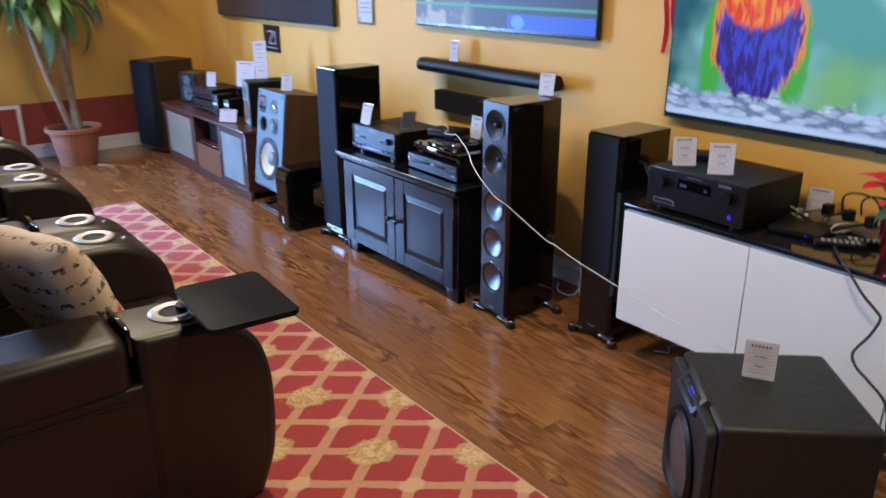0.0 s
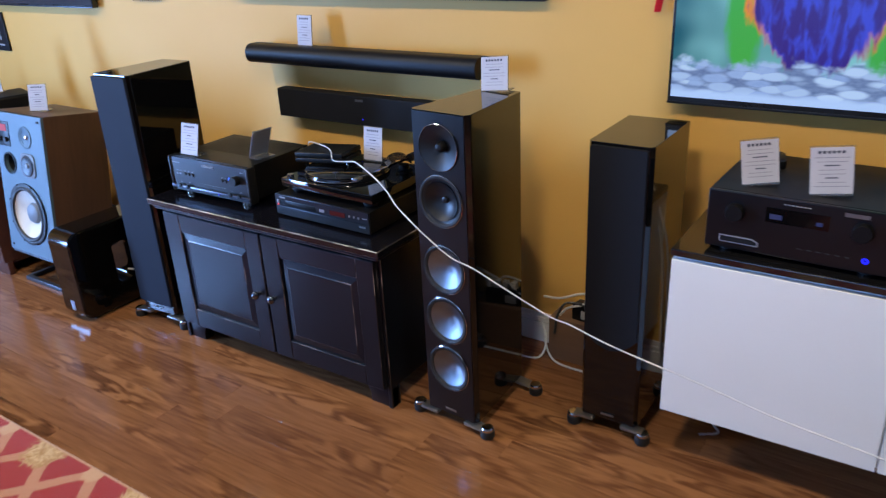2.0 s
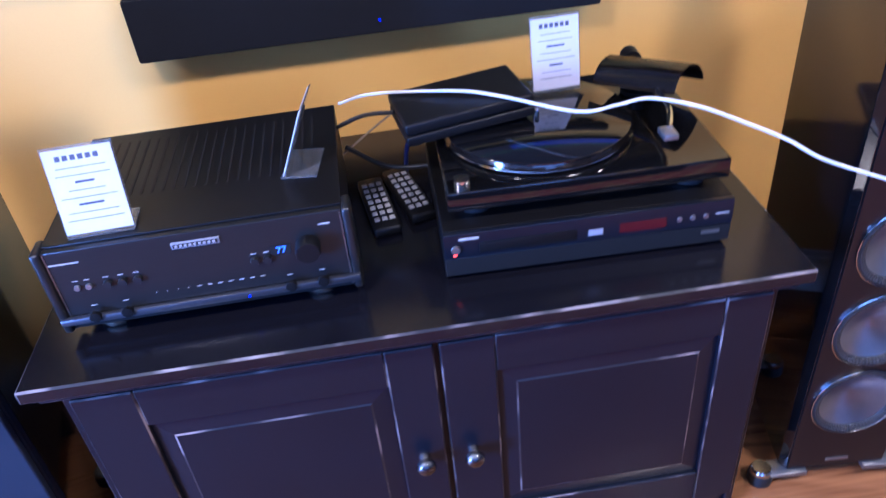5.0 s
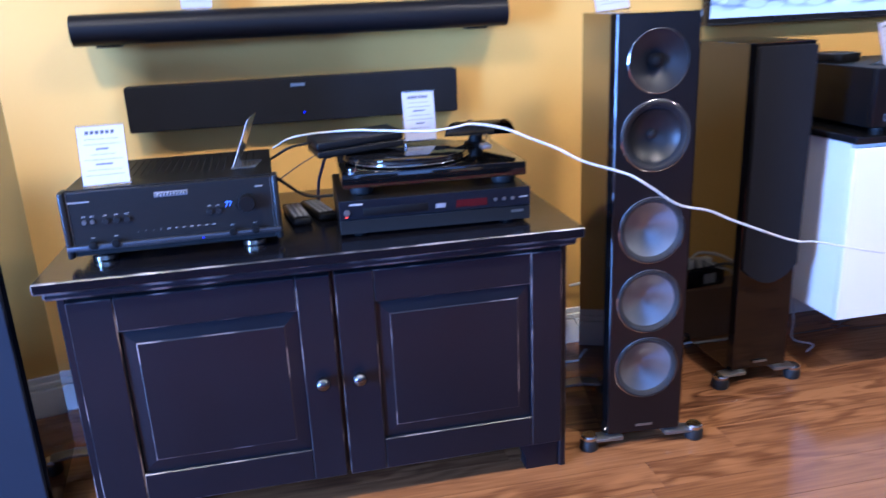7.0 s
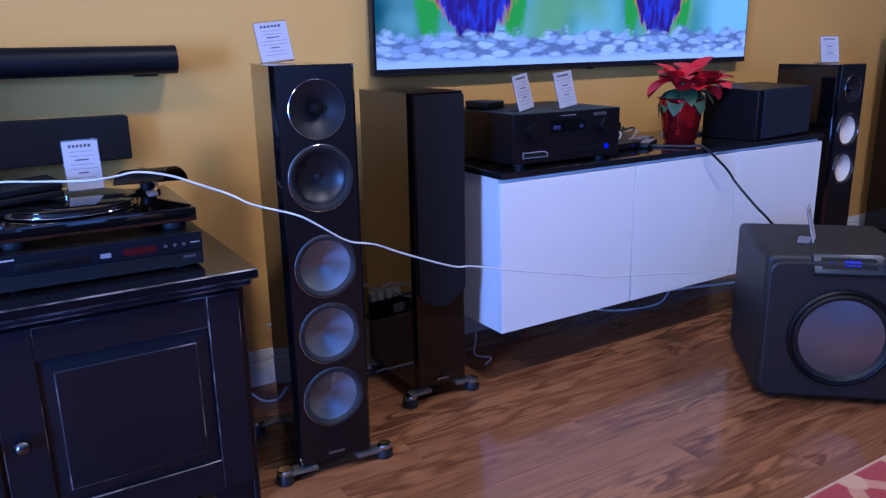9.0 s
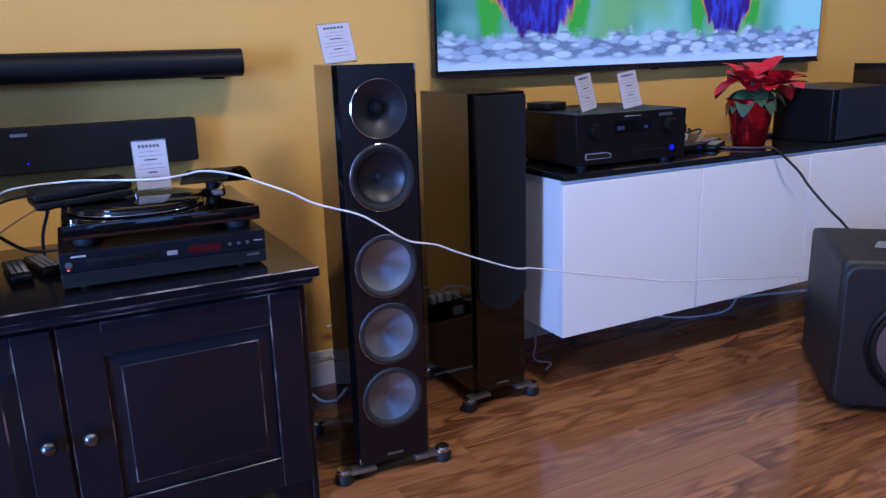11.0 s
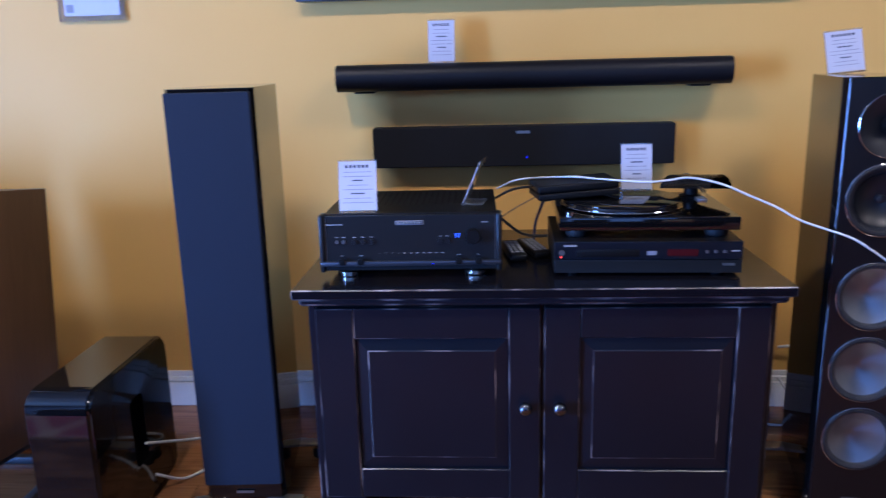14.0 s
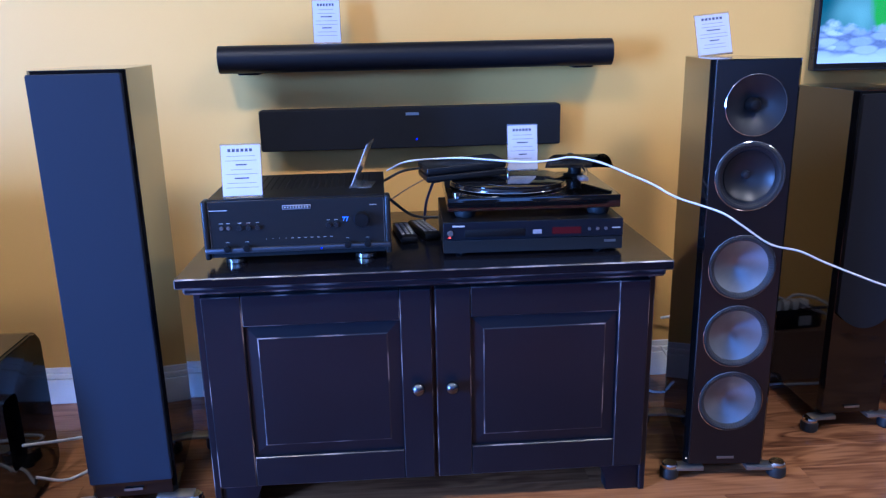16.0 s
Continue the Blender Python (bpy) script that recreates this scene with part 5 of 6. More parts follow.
M_COPPER = mat("copper_cone", (0.62, 0.27, 0.12), 0.28, metal=0.9, scale=20)
bookshelf(pose(-2.13, -0.55, 0.5305, 0, 0, -14), 0.22, 0.30, 0.33, M_PLASTIC, M_CLOTH_BLUE, M_COPPER, "black bookshelf speaker with grey-blue front and copper cone")
bookshelf(pose(-3.42, -0.52, 0.5305, 0, 0, 20), 0.22, 0.22, 0.26, M_WALNUT, M_DARKCLOTH, M_GREYCONE, "dark walnut bookshelf speaker at the end of the console")
for x, z, w, h, lab in ((-2.90, 0.5305, 0.42, 0.095, "low black hi-fi component on the console"), (-2.93, 0.6260, 0.38, 0.094, "small black hi-fi component stacked on another")):
    c = thing("hifi_component", lab, "amplifier", pose(x, -0.58, z, 0, 0, 3), "console components")
    part("case", bx(-w / 2, w / 2, 0.01, 0.28, 0.008, h, 0.003), M_PLASTIC, c)
    part("front_panel", bx(-w / 2, w / 2, 0.0, 0.0095, 0.010, h - 0.002, 0.002), M_ALU, c)
    for k in range(4):
        knob(c, -w * 0.36 + w * 0.24 * k, 0.0, h * 0.5, 0.014, 0.018, M_CHROME)
    for sx in (-1, 1):
        for y in (0.04, 0.24):
            part("foot", bx(sx * w * 0.4 - 0.012, sx * w * 0.4 + 0.012, y - 0.012, y + 0.012, 0, 0.0085), M_RUBBER, c)
for k, x in enumerate((-2.62, -2.52)):
    c = thing("small_component", "small black desktop component with bright glints", "amplifier", pose(x, -0.60 + 0.05 * k, 0.5305, 0, 0, 10), "console components")
    part("case", bx(-0.04, 0.04, 0.0, 0.16, 0.004, 0.17 - 0.03 * k, 0.004), M_PLASTIC, c)
    part("foot", bx(-0.03, 0.03, 0.02, 0.14, 0, 0.0045), M_RUBBER, c)
    knob(c, 0, 0.0, 0.05, 0.014, 0.015, M_CHROME)
    part("front_strip", bx(-0.03, 0.03, -0.0015, 0.001, 0.09, 0.11), M_SILVER, c)
d = thing("display_riser", "low black riser board on the console", "riser", pose(-2.45, -0.33, 0.5305))
part("board", bx(-0.14, 0.14, -0.09, 0.09, 0.21, 0.23, 0.003), M_PLASTIC, d)
for sx in (-0.13, 0.13):
    part("side", bx(sx - 0.008, sx + 0.008, -0.09, 0.09, 0.0, 0.2095), M_PLASTIC, d)


# ---- on the white cabinet ----
def receiver():
    t = thing("av_receiver", "large black home theatre receiver on the white cabinet", "receiver", pose(1.718, -0.425, 0.7315, 0, 0, -1.5))
    w, h = 0.445, 0.172
    part("case", bx(-w / 2, w / 2, 0.012, 0.38, 0.012, h, 0.003), M_PLASTIC, t)
    f = part("front_panel", bx(-w / 2, w / 2, 0.0, 0.0115, 0.012, h, 0.003), M_BAFFLE, t)
    for s in (-1, 1):
        knob(f, s * 0.150, 0.0, 0.118, 0.024, 0.020, M_PLASTIC, "dial")
        for y in (0.04, 0.32):
            part("foot", lathe([(0, 0), (0.02, 0), (0.02, 0.0125), (0, 0.0125)], 16, "z", (s * 0.17, y, 0)), M_RUBBER, t)
    part("display", bx(-0.075, 0.075, -0.0012, 0.001, 0.105, 0.145), M_GLOSS, f)
    part("display_glow", bx(-0.065, -0.035, -0.0018, -0.0008, 0.115, 0.128), M_DIMBLUE, f, "dim blue display characters")
    part("display_glow", bx(0.045, 0.060, -0.0018, -0.0008, 0.115, 0.125), M_DIMBLUE, f)
    part("label_plate", bx(0.105, 0.160, -0.0012, 0.001, 0.151, 0.161), M_SILVER, f)
    for k in range(7):
        part("title_mark", bx(-0.034 + 0.0095 * k, -0.029 + 0.0095 * k, -0.0008, 0.001, 0.1565, 0.1595), M_INKLIGHT, f)
    part("sticker_outline", prism([(-0.185, 0.030), (-0.085, 0.030), (-0.085, 0.042), (-0.100, 0.050), (-0.185, 0.050)], -0.0012, 0.0, 0), M_INK, f)
    part("sticker", prism([(-0.182, 0.033), (-0.089, 0.033), (-0.089, 0.041), (-0.102, 0.047), (-0.182, 0.047)], -0.0020, -0.0014, 0), M_DARKINK, f)
    part("power_ring", lathe([(0.0075, 0.0), (0.0075, 0.002), (0.004, 0.002), (0.004, 0.0)], 24, "y", (0.165, 0.0, 0.045)), M_BLUE_LED, f, "blue lit power ring")
    for k in range(6):
        part("key", bx(0.01 + 0.022 * k, 0.020 + 0.022 * k, -0.002, 0.001, 0.0445, 0.047), M_PANEL, f)
    p = thing("streaming_puck", "small round-cornered black box on the receiver", "media player", pose(1.575, -0.15, 0.9045, 0, 0, 15))
    part("shell", turned(prism(rounded(0.11, 0.11, 0.025, 5), 0.0, 0.024, 0.003), pose(0, 0, 0.024, -90)), M_PLASTIC, p)


M_DIMBLUE = glow("dim_blue_display", (0.05, 0.08, 0.5), 0.22)
receiver()


def centre_speaker():
    t = thing("centre_speaker", "angled black cloth speaker on the white cabinet", "loudspeaker", pose(2.84, -0.30, 0.7315, 0, 0, 6))
    part("cabinet", turned(prism([(-0.13, 0.0), (0.11, 0.0), (0.11, 0.205), (-0.13, 0.195)], -0.20, 0.20, 0.004), pose(0, 0, 0, 0, 0, 90)), M_PLASTIC, t)
    part("grille", bx(-0.17, 0.195, -0.140, -0.1305, 0.006, 0.198, 0.004), M_GRILLE, t)


centre_speaker()


def leaf_mesh(name, length, width, droop, mt, n=8, fold=0.25, tip=1.0):
    """An arched pointed leaf from the origin along +x."""
    bm, rows = bmesh.new(), []
    for i in range(n + 1):
        s = i / n
        a = droop * s
        x = length * (math.sin(a) / droop if droop else s)
        z = -length * (1 - math.cos(a)) / droop if droop else 0
        w = width * (math.sin(math.pi * min(1, s * 0.92 + 0.08)) ** 0.7) * (1 if s < 1 else 0.02)
        rows.append([bm.verts.new((x, -w / 2, z + fold * w / 2)), bm.verts.new((x, 0, z)), bm.verts.new((x, w / 2, z + fold * w / 2))])
    for a, b in zip(rows, rows[1:]):
        for k in (0, 1):
            bm.faces.new((a[k], a[k + 1], b[k + 1], b[k]))
    return mesh_of(name, bm, mt, 80)


def put_leaf(me, parent, m):
    ob = new("leaf", me)
    ob.parent, ob.matrix_basis = parent, m
    return ob


def poinsettia():
    rnd = random.Random(5)
    t = thing("poinsettia", "red poinsettia in a crinkled red foil pot", "plant", pose(2.43, -0.27, 0.7315))
    bm = lathe([(0, 0), (0.058, 0), (0.062, 0.01), (0.076, 0.10), (0.086, 0.165), (0.092, 0.172), (0.080, 0.160), (0.0, 0.150)], 40)
    for v in bm.verts:
        r = math.hypot(v.co.x, v.co.y)
        if r > 0.05 and v.co.z > 0.005:
            k = 1 + rnd.uniform(-0.035, 0.035)
            v.co.x, v.co.y = v.co.x * k, v.co.y * k
    part("pot", bm, M_FOIL, t, "crinkled red foil wrap", 20)
    part("stem", rod((0, 0, 0.14), (0.0, 0.0, 0.23), 0.006), M_LEAFDARK, t)
    reds = [leaf_mesh("leaf", l, l * 0.62, d, M_BRACT) for l, d in ((0.13, 0.7), (0.11, 0.4), (0.14, 1.0))]
    greens = [leaf_mesh("leaf", l, l * 0.55, d, M_LEAFDARK) for l, d in ((0.13, 1.1), (0.15, 1.4))]
    for hub, n in (((-0.045, -0.02, 0.235), 9), ((0.05, 0.0, 0.25), 9), ((0.085, -0.05, 0.215), 8), ((0.0, 0.05, 0.235), 7), ((0.03, -0.06, 0.215), 7)):
        for k in range(n):
            put_leaf(reds[k % 3], t, pose(*hub, 0, rnd.uniform(-55, 8), 360 * k / n + rnd.uniform(-15, 15)))
    for k in range(12):
        put_leaf(greens[k % 2], t, pose(0, 0, 0.20, 0, rnd.uniform(-15, 20), 30 * k + rnd.uniform(-12, 12)))


poinsettia()


def corn_plant():
    rnd = random.Random(11)
    t = thing("potted_plant", "tall corn plant with drooping leaves in a terracotta pot", "plant", pose(-3.99, -1.385, 0))
    part("pot", lathe([(0, 0.0), (0.150, 0.0), (0.155, 0.02), (0.205, 0.29), (0.212, 0.295), (0.232, 0.300), (0.236, 0.335), (0.215, 0.338), (0.200, 0.30), (0, 0.295)], 40), M_TERRA, t, "terracotta pot")
    part("soil", lathe([(0.199, 0.301), (0, 0.309)], 24), M_SOIL, t)
    tops = []
    for a, b, r in (((0.02, -0.02, 0.30), (0.02, -0.26, 1.50), 0.026), ((0.05, 0.04, 0.30), (0.02, 0.0, 1.55), 0.030), ((-0.05, 0.03, 0.30), (-0.06, 0.15, 1.95), 0.026)):
        mid = (Vector(a) + Vector(b)) / 2 + Vector((0.03, -0.03, 0))
        part("cane", tube([a, mid, b], r, 10), M_TRUNK, t, "pale tan cane")
        tops.append(b)
    big = [leaf_mesh("leaf", l, w, d, M_LEAF, 10, 0.35) for l, w, d in ((0.62, 0.095, 1.9), (0.70, 0.105, 2.2), (0.52, 0.088, 1.5), (0.64, 0.10, 2.5))]
    for b, n in zip(tops, (20, 26, 26)):
        for k in range(n):
            put_leaf(big[k % 4], t, pose(b[0], b[1], b[2] - 0.18 + 0.24 * k / n, 0, rnd.uniform(-55, 5), 137.5 * k + rnd.uniform(-20, 20)))


corn_plant()
ring = solid("floor_offcut", bx(-0.09, 0.09, -0.02, 0.02, 0.0, 0.012, 0.003), M_TRUNK, "short pale wooden strip on the floor by the pot", "wood strip", pose(-3.72, -1.22, 0.0, 0, 0, 35))


# ---- wall pieces ----
def wall_sign():
    t = thing("wall_sign", "small black wall sign with pale strokes", "sign", pose(-2.837, WALL_Y, 1.09))
    part("plate", bx(-0.145, 0.145, -0.012, 0, -0.11, 0.11, 0.002), M_PLASTIC, t)
    for x0, x1, z0, z1 in ((-0.05, 0.05, 0.052, 0.066), (-0.05, 0.05, -0.046, -0.032), (0.066, 0.082, -0.046, 0.066), (-0.10, 0.10, -0.080, -0.070)):
        part("stroke", bx(x0, x1, -0.0135, -0.0118, z0, z1), M_INKLIGHT, t)
    part("stroke", turned(bx(-0.065, 0.065, -0.0135, -0.0118, -0.008, 0.008), pose(0, 0, 0.010, 0, -46)), M_INKLIGHT, t)
    part("red_dot", bx(-0.095, -0.070, -0.0135, -0.0118, 0.040, 0.066), M_REDINK, t)


wall_sign()
t = thing("framed_notice", "pale printed notice in a clear frame on the wall", "notice", pose(-1.335, WALL_Y, 1.283))
part("frame", bx(-0.105, 0.105, -0.012, 0, -0.0, 0.29, 0.002), M_ACRYL, t)
part("paper", bx(-0.085, 0.09, -0.0135, -0.0115, 0.016, 0.275), M_PAPER, t)
part("mark", bx(-0.078, -0.055, -0.0145, -0.013, 0.026, 0.049), M_INK, t)
for k in range(6):
    part("print_bar", bx(-0.06, 0.06, -0.0145, -0.013, 0.08 + 0.03 * k, 0.087 + 0.03 * k), M_INK, t)


def ribbon():
    t = thing("red_ribbon", "red ribbon hanging beside the large television", "ribbon", pose(1.175, 0.03, 1.29))
    for dx, z0, sway in ((0.0, 0.0, 0.012), (0.055, 0.085, -0.008)):
        bm, rows = bmesh.new(), []
        for k in range(15):
            z = z0 + (0.62 - z0) * k / 14
            x = dx * (1 - k / 14) + sway * math.sin(k * 0.7)
            a = 0.5 * math.sin(k * 0.5)
            rows.append([bm.verts.new((x - 0.011 * math.cos(a), -0.011 * math.sin(a), z)), bm.verts.new((x + 0.011 * math.cos(a), 0.011 * math.sin(a), z))])
        for a, b in zip(rows, rows[1:]):
            bm.faces.new((a[0], a[1], b[1], b[0]))
        bmesh.ops.solidify(bm, geom=bm.faces[:], thickness=0.0012)
        part("streamer", bm, M_BRACT, t)
    part("hook", rod((0.0, 0.02, 0.62), (0, -0.012, 0.62), 0.004), M_CHROME, t)


ribbon()


def poster():
    t = thing("leaning_poster", "framed red and dark poster standing by the wall", "poster", pose(X0 + 0.045, -2.02, 0.01, 0, 0, 90))
    tip = pose(0, 0, 0, 4)
    part("frame", turned(bx(-0.30, 0.30, -0.012, 0.012, 0.10, 0.50, 0.003), tip), M_TRIM, t, "white frame")
    part("print", turned(bx(-0.265, 0.265, -0.0145, -0.0125, 0.13, 0.47), tip), M_WALL_RED, t)
    part("print_patch", turned(bx(-0.10, 0.12, -0.016, -0.0145, 0.16, 0.44), tip), M_DARKINK, t)
    for x in (-0.26, 0.26):
        part("leg", turned(bx(x - 0.012, x + 0.012, -0.01, 0.01, -0.01, 0.10), tip), M_TRIM, t)


poster()


# ---- cables ----
def cable(name, pts, r, mt, label):
    return solid(name, tube(pts, r, 8, 7), mt, label, "cable", angle=80)


cable("white_cable", [(-0.10, -0.25, 0.79), (-0.04, -0.30, 0.822), (0.087, -0.36, 0.836), (0.153, -0.40, 0.836), (0.25, -0.50, 0.842), (0.31, -0.505, 0.846), (0.356, -0.51, 0.852), (0.42, -0.535, 0.841), (0.48, -0.55, 0.816), (0.54, -0.575, 0.790), (0.59, -0.60, 0.762), (0.681, -0.640, 0.732), (0.735, -0.645, 0.699), (0.812, -0.640, 0.648), (0.89, -0.637, 0.626), (0.97, -0.630, 0.589), (1.13, -0.625, 0.524), (1.20, -0.625, 0.512), (1.33, -0.625, 0.478), (1.57, -0.60, 0.417), (1.76, -0.59, 0.372), (1.96, -0.585, 0.344), (2.18, -0.58, 0.31), (2.42, -0.56, 0.27), (2.66, -0.60, 0.20)], 0.0025, M_WCABLE, "white cable strung from the turntable to the subwoofer")
cable("black_power_cord", [(2.22, -0.30, 0.736), (2.30, -0.42, 0.738), (2.338, -0.462, 0.737), (2.418, -0.490, 0.669), (2.469, -0.490, 0.627), (2.489, -0.492, 0.603), (2.487, -0.544, 0.561), (2.475, -0.612, 0.518), (2.501, -0.634, 0.485), (2.538, -0.632, 0.457), (2.608, -0.636, 0.398), (2.635, -0.68, 0.30), (2.605, -0.785, 0.22)], 0.0048, M_BCABLE, "black cord running from the white cabinet to the subwoofer")
cable("white_cable", [(2.05, -0.02, 0.19), (2.12, -0.10, 0.06), (2.30, -0.12, 0.006), (2.50, -0.15, 0.006), (2.62, -0.12, 0.05), (2.80, -0.10, 0.09)], 0.004, M_WCABLE, "white cable looping on the floor under the cabinet")
cable("white_cable", [(2.20, 0.0, 0.10), (2.50, -0.06, 0.035), (2.80, -0.12, 0.02), (3.10, -0.16, 0.006)], 0.006, M_WCABLE, "white cable running under the floating cabinet")
cable("white_cable", [(1.62, 0.02, 0.16), (1.60, -0.05, 0.03), (1.52, -0.16, 0.005), (1.55, -0.22, 0.005), (1.50, -0.26, 0.005)], 0.0035, M_WCABLE, "thin white cable on the floor by the speaker")
cable("white_cable", [(0.80, 0.0, 0.12), (0.84, -0.04, 0.05), (0.83, -0.09, 0.005), (0.74, -0.10, 0.005), (0.70, -0.06, 0.03)], 0.004, M_WCABLE, "white cable coiled by the wall outlet")
cable("white_cable", [(0.82, -0.02, 0.05), (0.90, -0.085, 0.006), (1.06, -0.10, 0.006), (1.2, -0.09, 0.006)], 0.004, M_WCABLE, "white cable lying along the baseboard")
cable("white_cable", [(-1.04, -0.55, 0.17), (-1.00, -0.40, 0.10), (-0.94, -0.30, 0.06), (-0.86, -0.28, 0.05)], 0.004, M_WCABLE, "white cable behind the slot subwoofer")
cable("white_cable", [(-1.04, -0.52, 0.06), (-0.99, -0.45, 0.008), (-0.92, -0.36, 0.008), (-0.85, -0.33, 0.02)], 0.004, M_WCABLE, "white cable on the floor behind the subwoofer")
cable("black_cable", [(-0.10, -0.28, 0.72), (-0.03, -0.27, 0.665), (0.05, -0.28, 0.66)], 0.004, M_BCABLE, "black cable between amplifier and disc player")
cable("black_cable", [(-0.11, -0.30, 0.77), (-0.06, -0.33, 0.80), (-0.01, -0.36, 0.813)], 0.0035, M_BCABLE, "black cable to the network box")
cable("blue_cable", [(0.03, -0.34, 0.79), (0.02, -0.30, 0.75), (0.005, -0.28, 0.70), (0.0, -0.25, 0.634)], 0.004, mat("dark_blue_cable_jacket", (0.02, 0.03, 0.14), 0.4, scale=12), "dark blue network cable behind the remotes")
cable("tan_cable", [(-0.11, -0.27, 0.70), (-0.04, -0.25, 0.74), (0.03, -0.22, 0.77)], 0.002, M_TRUNK, "thin tan wire behind the amplifier")
for dx in (0.0, 0.018):
    cable("white_cable", [(1.52 + dx, -0.06, 0.80), (1.47 + dx, -0.03, 0.78), (1.42 + dx, -0.02, 0.66), (1.39 + dx, 0.0, 0.50), (1.38 + dx, 0.01, 0.25), (1.37 + dx, 0.0, 0.06)], 0.004, M_WCABLE, "pale cable dropping from the receiver behind the speaker")
M_LEDGE = mat("brown_ledge_wood", (0.20, 0.115, 0.07), 0.5, col2=(0.15, 0.085, 0.05), scale=5, fine=70, stretch=(0.15, 1, 1))
rnd = random.Random(3)
for k in range(7):
    x, y = 2.0 + 0.05 * k, -0.14 + 0.02 * (k % 3)
    pts = [(x + rnd.uniform(-0.06, 0.06), y + rnd.uniform(-0.10, 0.08), 0.738 + rnd.uniform(0, 0.05)) for _ in range(6)]
    pts[0] = (x - 0.05, -0.06, 0.737)
    cable("white_cable" if k % 3 == 0 else "black_cable", pts, 0.0035, M_WCABLE if k % 3 == 0 else M_BCABLE, "tangled cable on the white cabinet beside the receiver")
s = thing("power_strip", "pale power strip with plugs on the white cabinet", "power strip", pose(2.16, -0.08, 0.7315, 0, 0, -12))
part("body", bx(-0.15, 0.15, -0.03, 0.03, 0, 0.035, 0.005), M_TRUNK, s)
for x in (-0.09, 0.0, 0.09):
    part("plug", bx(x - 0.016, x + 0.016, -0.018, 0.018, 0.0355, 0.075, 0.004), M_PLASTIC, s)
copy_thing(r1, pose(2.235, -0.285, 0.7315, 0, 0, -58))
copy_thing(r1, pose(2.29, -0.20, 0.7315, 0, 0, -66))
d = thing("set_top_box", "thin flat black box with a tiny blue light on the cabinet", "media player", pose(2.07, -0.24, 0.7315, 0, 0, 8))
part("shell", bx(-0.095, 0.095, -0.085, 0.085, 0.003, 0.026, 0.004, 3), M_PLASTIC, d)
part("status_light", bx(0.040, 0.046, -0.0865, -0.0845, 0.012, 0.015), M_BLUE_LED, d, "tiny blue light")
for x in (-0.07, 0.07):
    part("foot", bx(x - 0.012, x + 0.012, -0.06, 0.06, 0.0, 0.0035), M_RUBBER, d)
for x in (2.13, 2.20):
    cable("black_cable", [(x, -0.075, 0.795), (x - 0.005, -0.07, 0.85), (x + 0.03, -0.04, 0.865), (x + 0.09, -0.01, 0.84), (x + 0.13, 0.0, 0.75)], 0.004, M_BCABLE, "black cord arching out of a plug")
solid("wooden_ledge", bx(0.86, 1.22, -0.06, WALL_Y - 0.0165, 0.0, 0.178, 0.003), M_LEDGE, "low brown wooden ledge along the wall behind the speakers", "ledge")
w = thing("power_block", "black power block with white plugs on the wooden ledge", "power strip", pose(1.03, -0.015, 0.1785, 0, 0, -6))
part("block", bx(-0.085, 0.085, -0.03, 0.03, 0, 0.062, 0.005), M_PLASTIC, w)
part("label_plate", bx(-0.045, 0.0, -0.0315, -0.0295, 0.012, 0.045), M_INKLIGHT, w, "pale printed label")
for x in (-0.03, 0.005, 0.04, 0.07):
    part("plug", bx(x - 0.012, x + 0.012, -0.016, 0.014, 0.0625, 0.095, 0.005), M_TRIM, w, "white plug")
for k, pts in enumerate(([(0.80, 0.02, 0.215), (0.88, 0.0, 0.235), (0.96, -0.01, 0.275), (1.03, -0.015, 0.29), (1.06, -0.015, 0.275)],
                         [(1.03, -0.02, 0.275), (0.98, -0.035, 0.245), (0.93, -0.04, 0.225), (0.90, -0.05, 0.19)],
                         [(1.07, -0.015, 0.275), (1.12, -0.02, 0.295), (1.17, 0.0, 0.30), (1.22, 0.01, 0.30)])):
    cable("white_cable", pts, 0.0045, M_WCABLE, "white cable plugged into the power block")
cable("grey_cable", [(1.00, -0.03, 0.245), (0.93, -0.05, 0.25), (0.90, -0.067, 0.20), (0.89, -0.072, 0.12)], 0.005, M_STEEL, "grey cable hanging over the wooden ledge")
g = solid("paper_stack", bx(-0.09, 0.09, -0.06, 0.06, 0.0, 0.012, 0.001), M_PAPER, "small stack of papers on the white cabinet", "papers", pose(2.63, -0.12, 0.7315, 0, 0, 12))


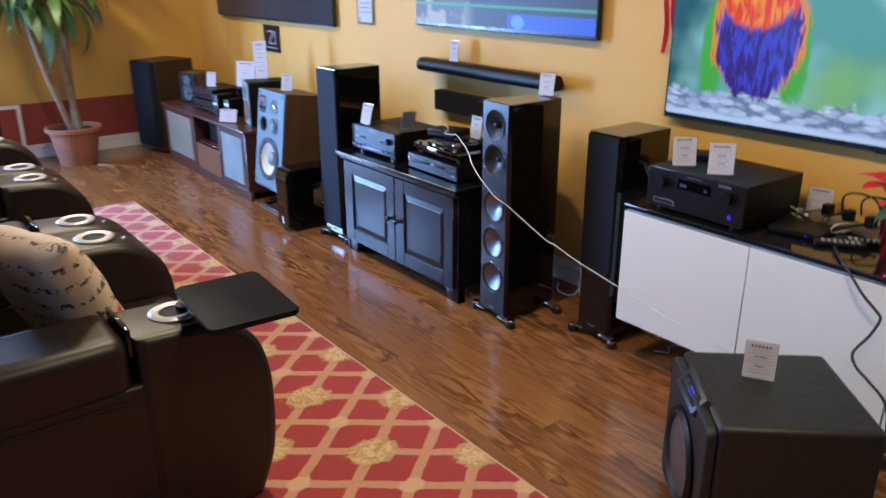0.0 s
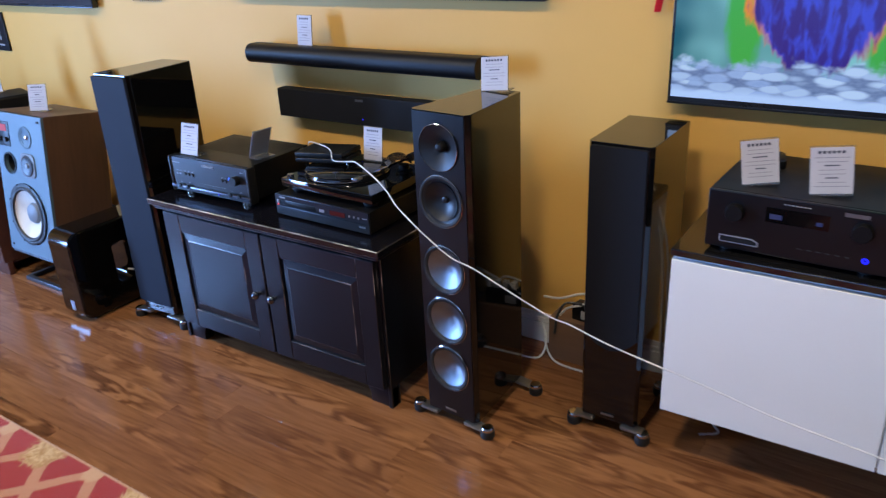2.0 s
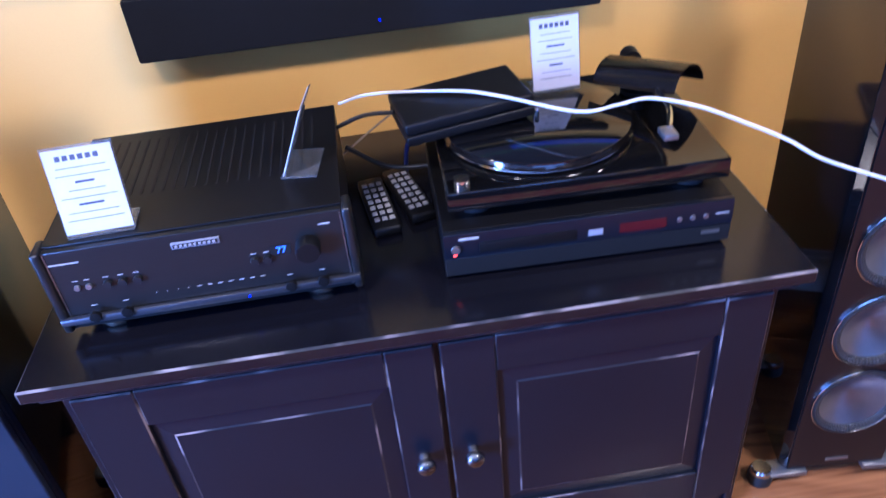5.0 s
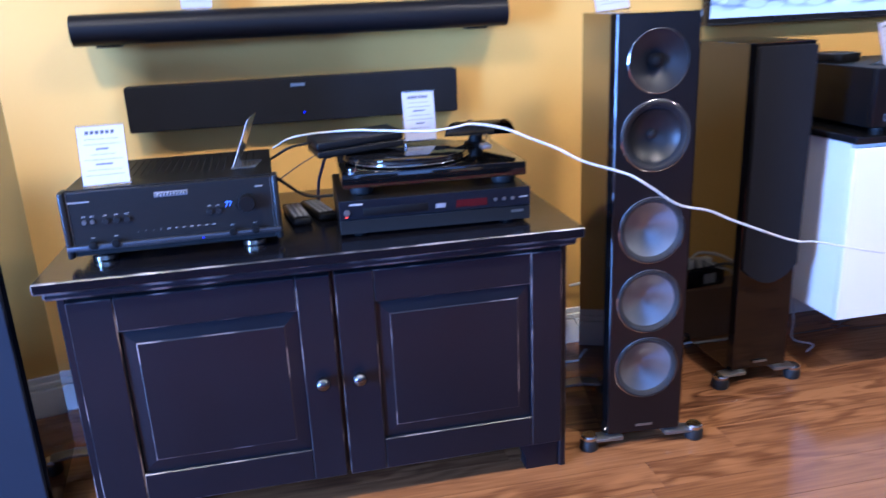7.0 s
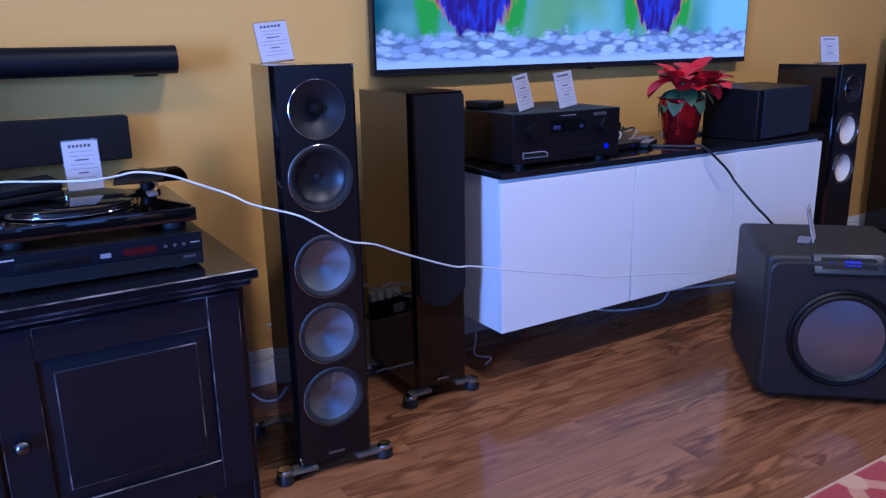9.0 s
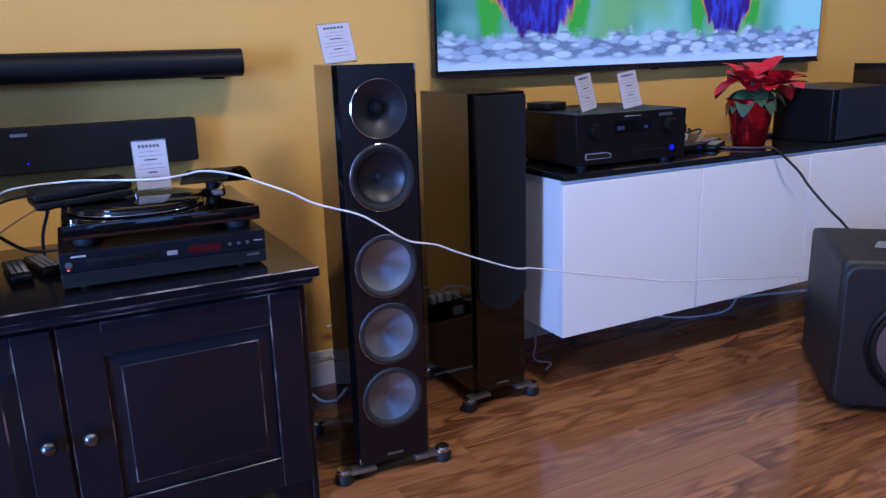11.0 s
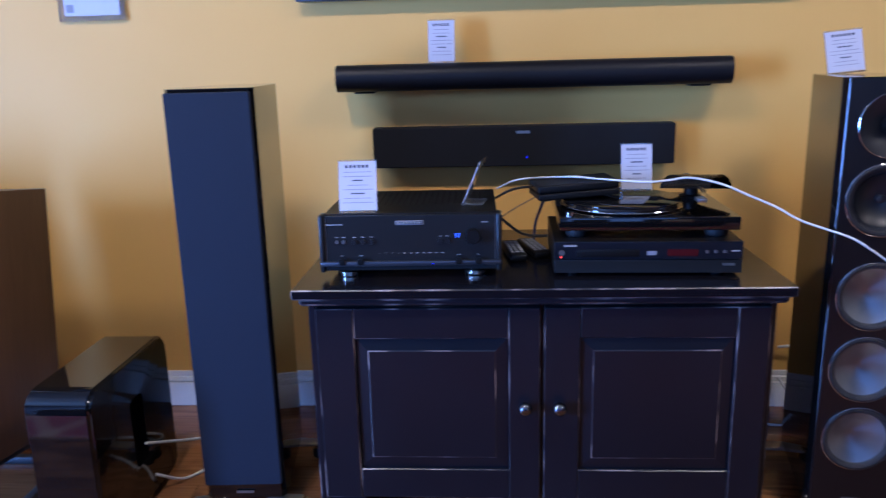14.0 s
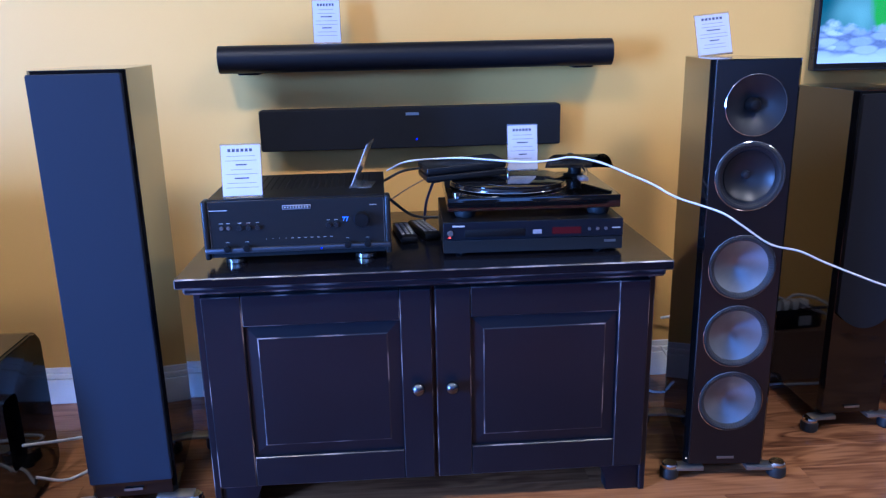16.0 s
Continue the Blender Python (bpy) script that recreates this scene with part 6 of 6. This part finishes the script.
# ---- cushion ----
def cushion():
    k = Net("printed_linen")
    n = k.noise(9, 2, distort=0.6)
    col = k.mix(k.noise(60, 2), (0.60, 0.46, 0.34), (0.50, 0.38, 0.27))
    band = k.f("PINGPONG", k.f("MULTIPLY", k.z, 16.0), 0.5)
    ink = k.f("MULTIPLY", k.step(band, 0.30, 0.36), k.step(k.noise(75, 2, (1, 1, 0.5)), 0.53, 0.56))
    col = k.mix(ink, col, (0.07, 0.05, 0.05))
    spot = k.f("MULTIPLY", k.step(n, 0.60, 0.63), k.step(k.z, -0.02, -0.08))
    col = k.mix(spot, col, (0.50, 0.04, 0.03))
    k.l.new(col, k.b.inputs["Base Color"])
    k.b.inputs["Roughness"].default_value = 0.9
    bm = bmesh.new()
    N = 18
    for side in (-1, 1):
        grid = []
        for i in range(N + 1):
            row = []
            for j in range(N + 1):
                u, v = i / N * 2 - 1, j / N * 2 - 1
                thick = 0.085 * ((1 - u ** 4) * (1 - v ** 4)) ** 0.55
                x = 0.225 * u * (1 - 0.06 * (1 - v * v))
                z = 0.225 * v * (1 - 0.06 * (1 - u * u))
                row.append(bm.verts.new((x, side * thick + 0.004 * math.sin(9 * u + 7 * v), z)))
            grid.append(row)
        for i in range(N):
            for j in range(N):
                q = (grid[i][j], grid[i + 1][j], grid[i + 1][j + 1], grid[i][j + 1])
                bm.faces.new(q)
    bmesh.ops.remove_doubles(bm, verts=bm.verts, dist=0.0008)
    bmesh.ops.recalc_face_normals(bm, faces=bm.faces)
    solid("throw_cushion", bm, k.m, "beige printed throw cushion leaning on the recliner seat", "cushion", pose(0.94, -2.56, 0.735, 24, 0, 24), angle=80)


cushion()


# ---- floor boards ----
def boards():
    floor = setting("floor", bx(X0, X1, Y0, WALL_Y, -0.0199, -0.0145), M_FLOOR, "dark brown varnished oak strip floor", "floor")
    rnd = random.Random(2)
    width, lengths = 0.105, (0.75, 1.05, 1.35, 1.8)
    def board_mesh(l):
        bm = bx(0.0005, l - 0.0005, 0.0005, width - 0.0005, -0.014, 0.0)
        return mesh_of("floor_board", bm, M_FLOOR, 20)
    shared = {l: board_mesh(l) for l in lengths}
    rest = bmesh.new()
    y = WALL_Y - width
    while y > Y0 - width:
        x = X0 - rnd.uniform(0, 0.14)
        while x < X1:
            l = rnd.choice(lengths)
            if x + l > X1 + 0.14:
                l = None
            if y > -1.55:
                me = shared[l] if l else board_mesh(X1 - x)
                ob = new("floor_board", me)
                ob.parent, ob.matrix_basis = floor, pose(x, y, 0)
            else:
                e = x + (l or X1 - x)
                v = [rest.verts.new(p) for p in ((x + 0.0006, y + 0.0006, 0), (e - 0.0006, y + 0.0006, 0), (e - 0.0006, y + width - 0.0006, 0), (x + 0.0006, y + width - 0.0006, 0))]
                low = [rest.verts.new((q.co.x, q.co.y, -0.014)) for q in v]
                rest.faces.new(v)
                for i in range(4):
                    rest.faces.new((v[i], low[i], low[(i + 1) % 4], v[(i + 1) % 4]))
            x += l or 99
        y -= width
    ob = part("more_floor_boards", rest, M_FLOOR, floor, "", 20)
    tagged(ob, kind="stuff")


boards()
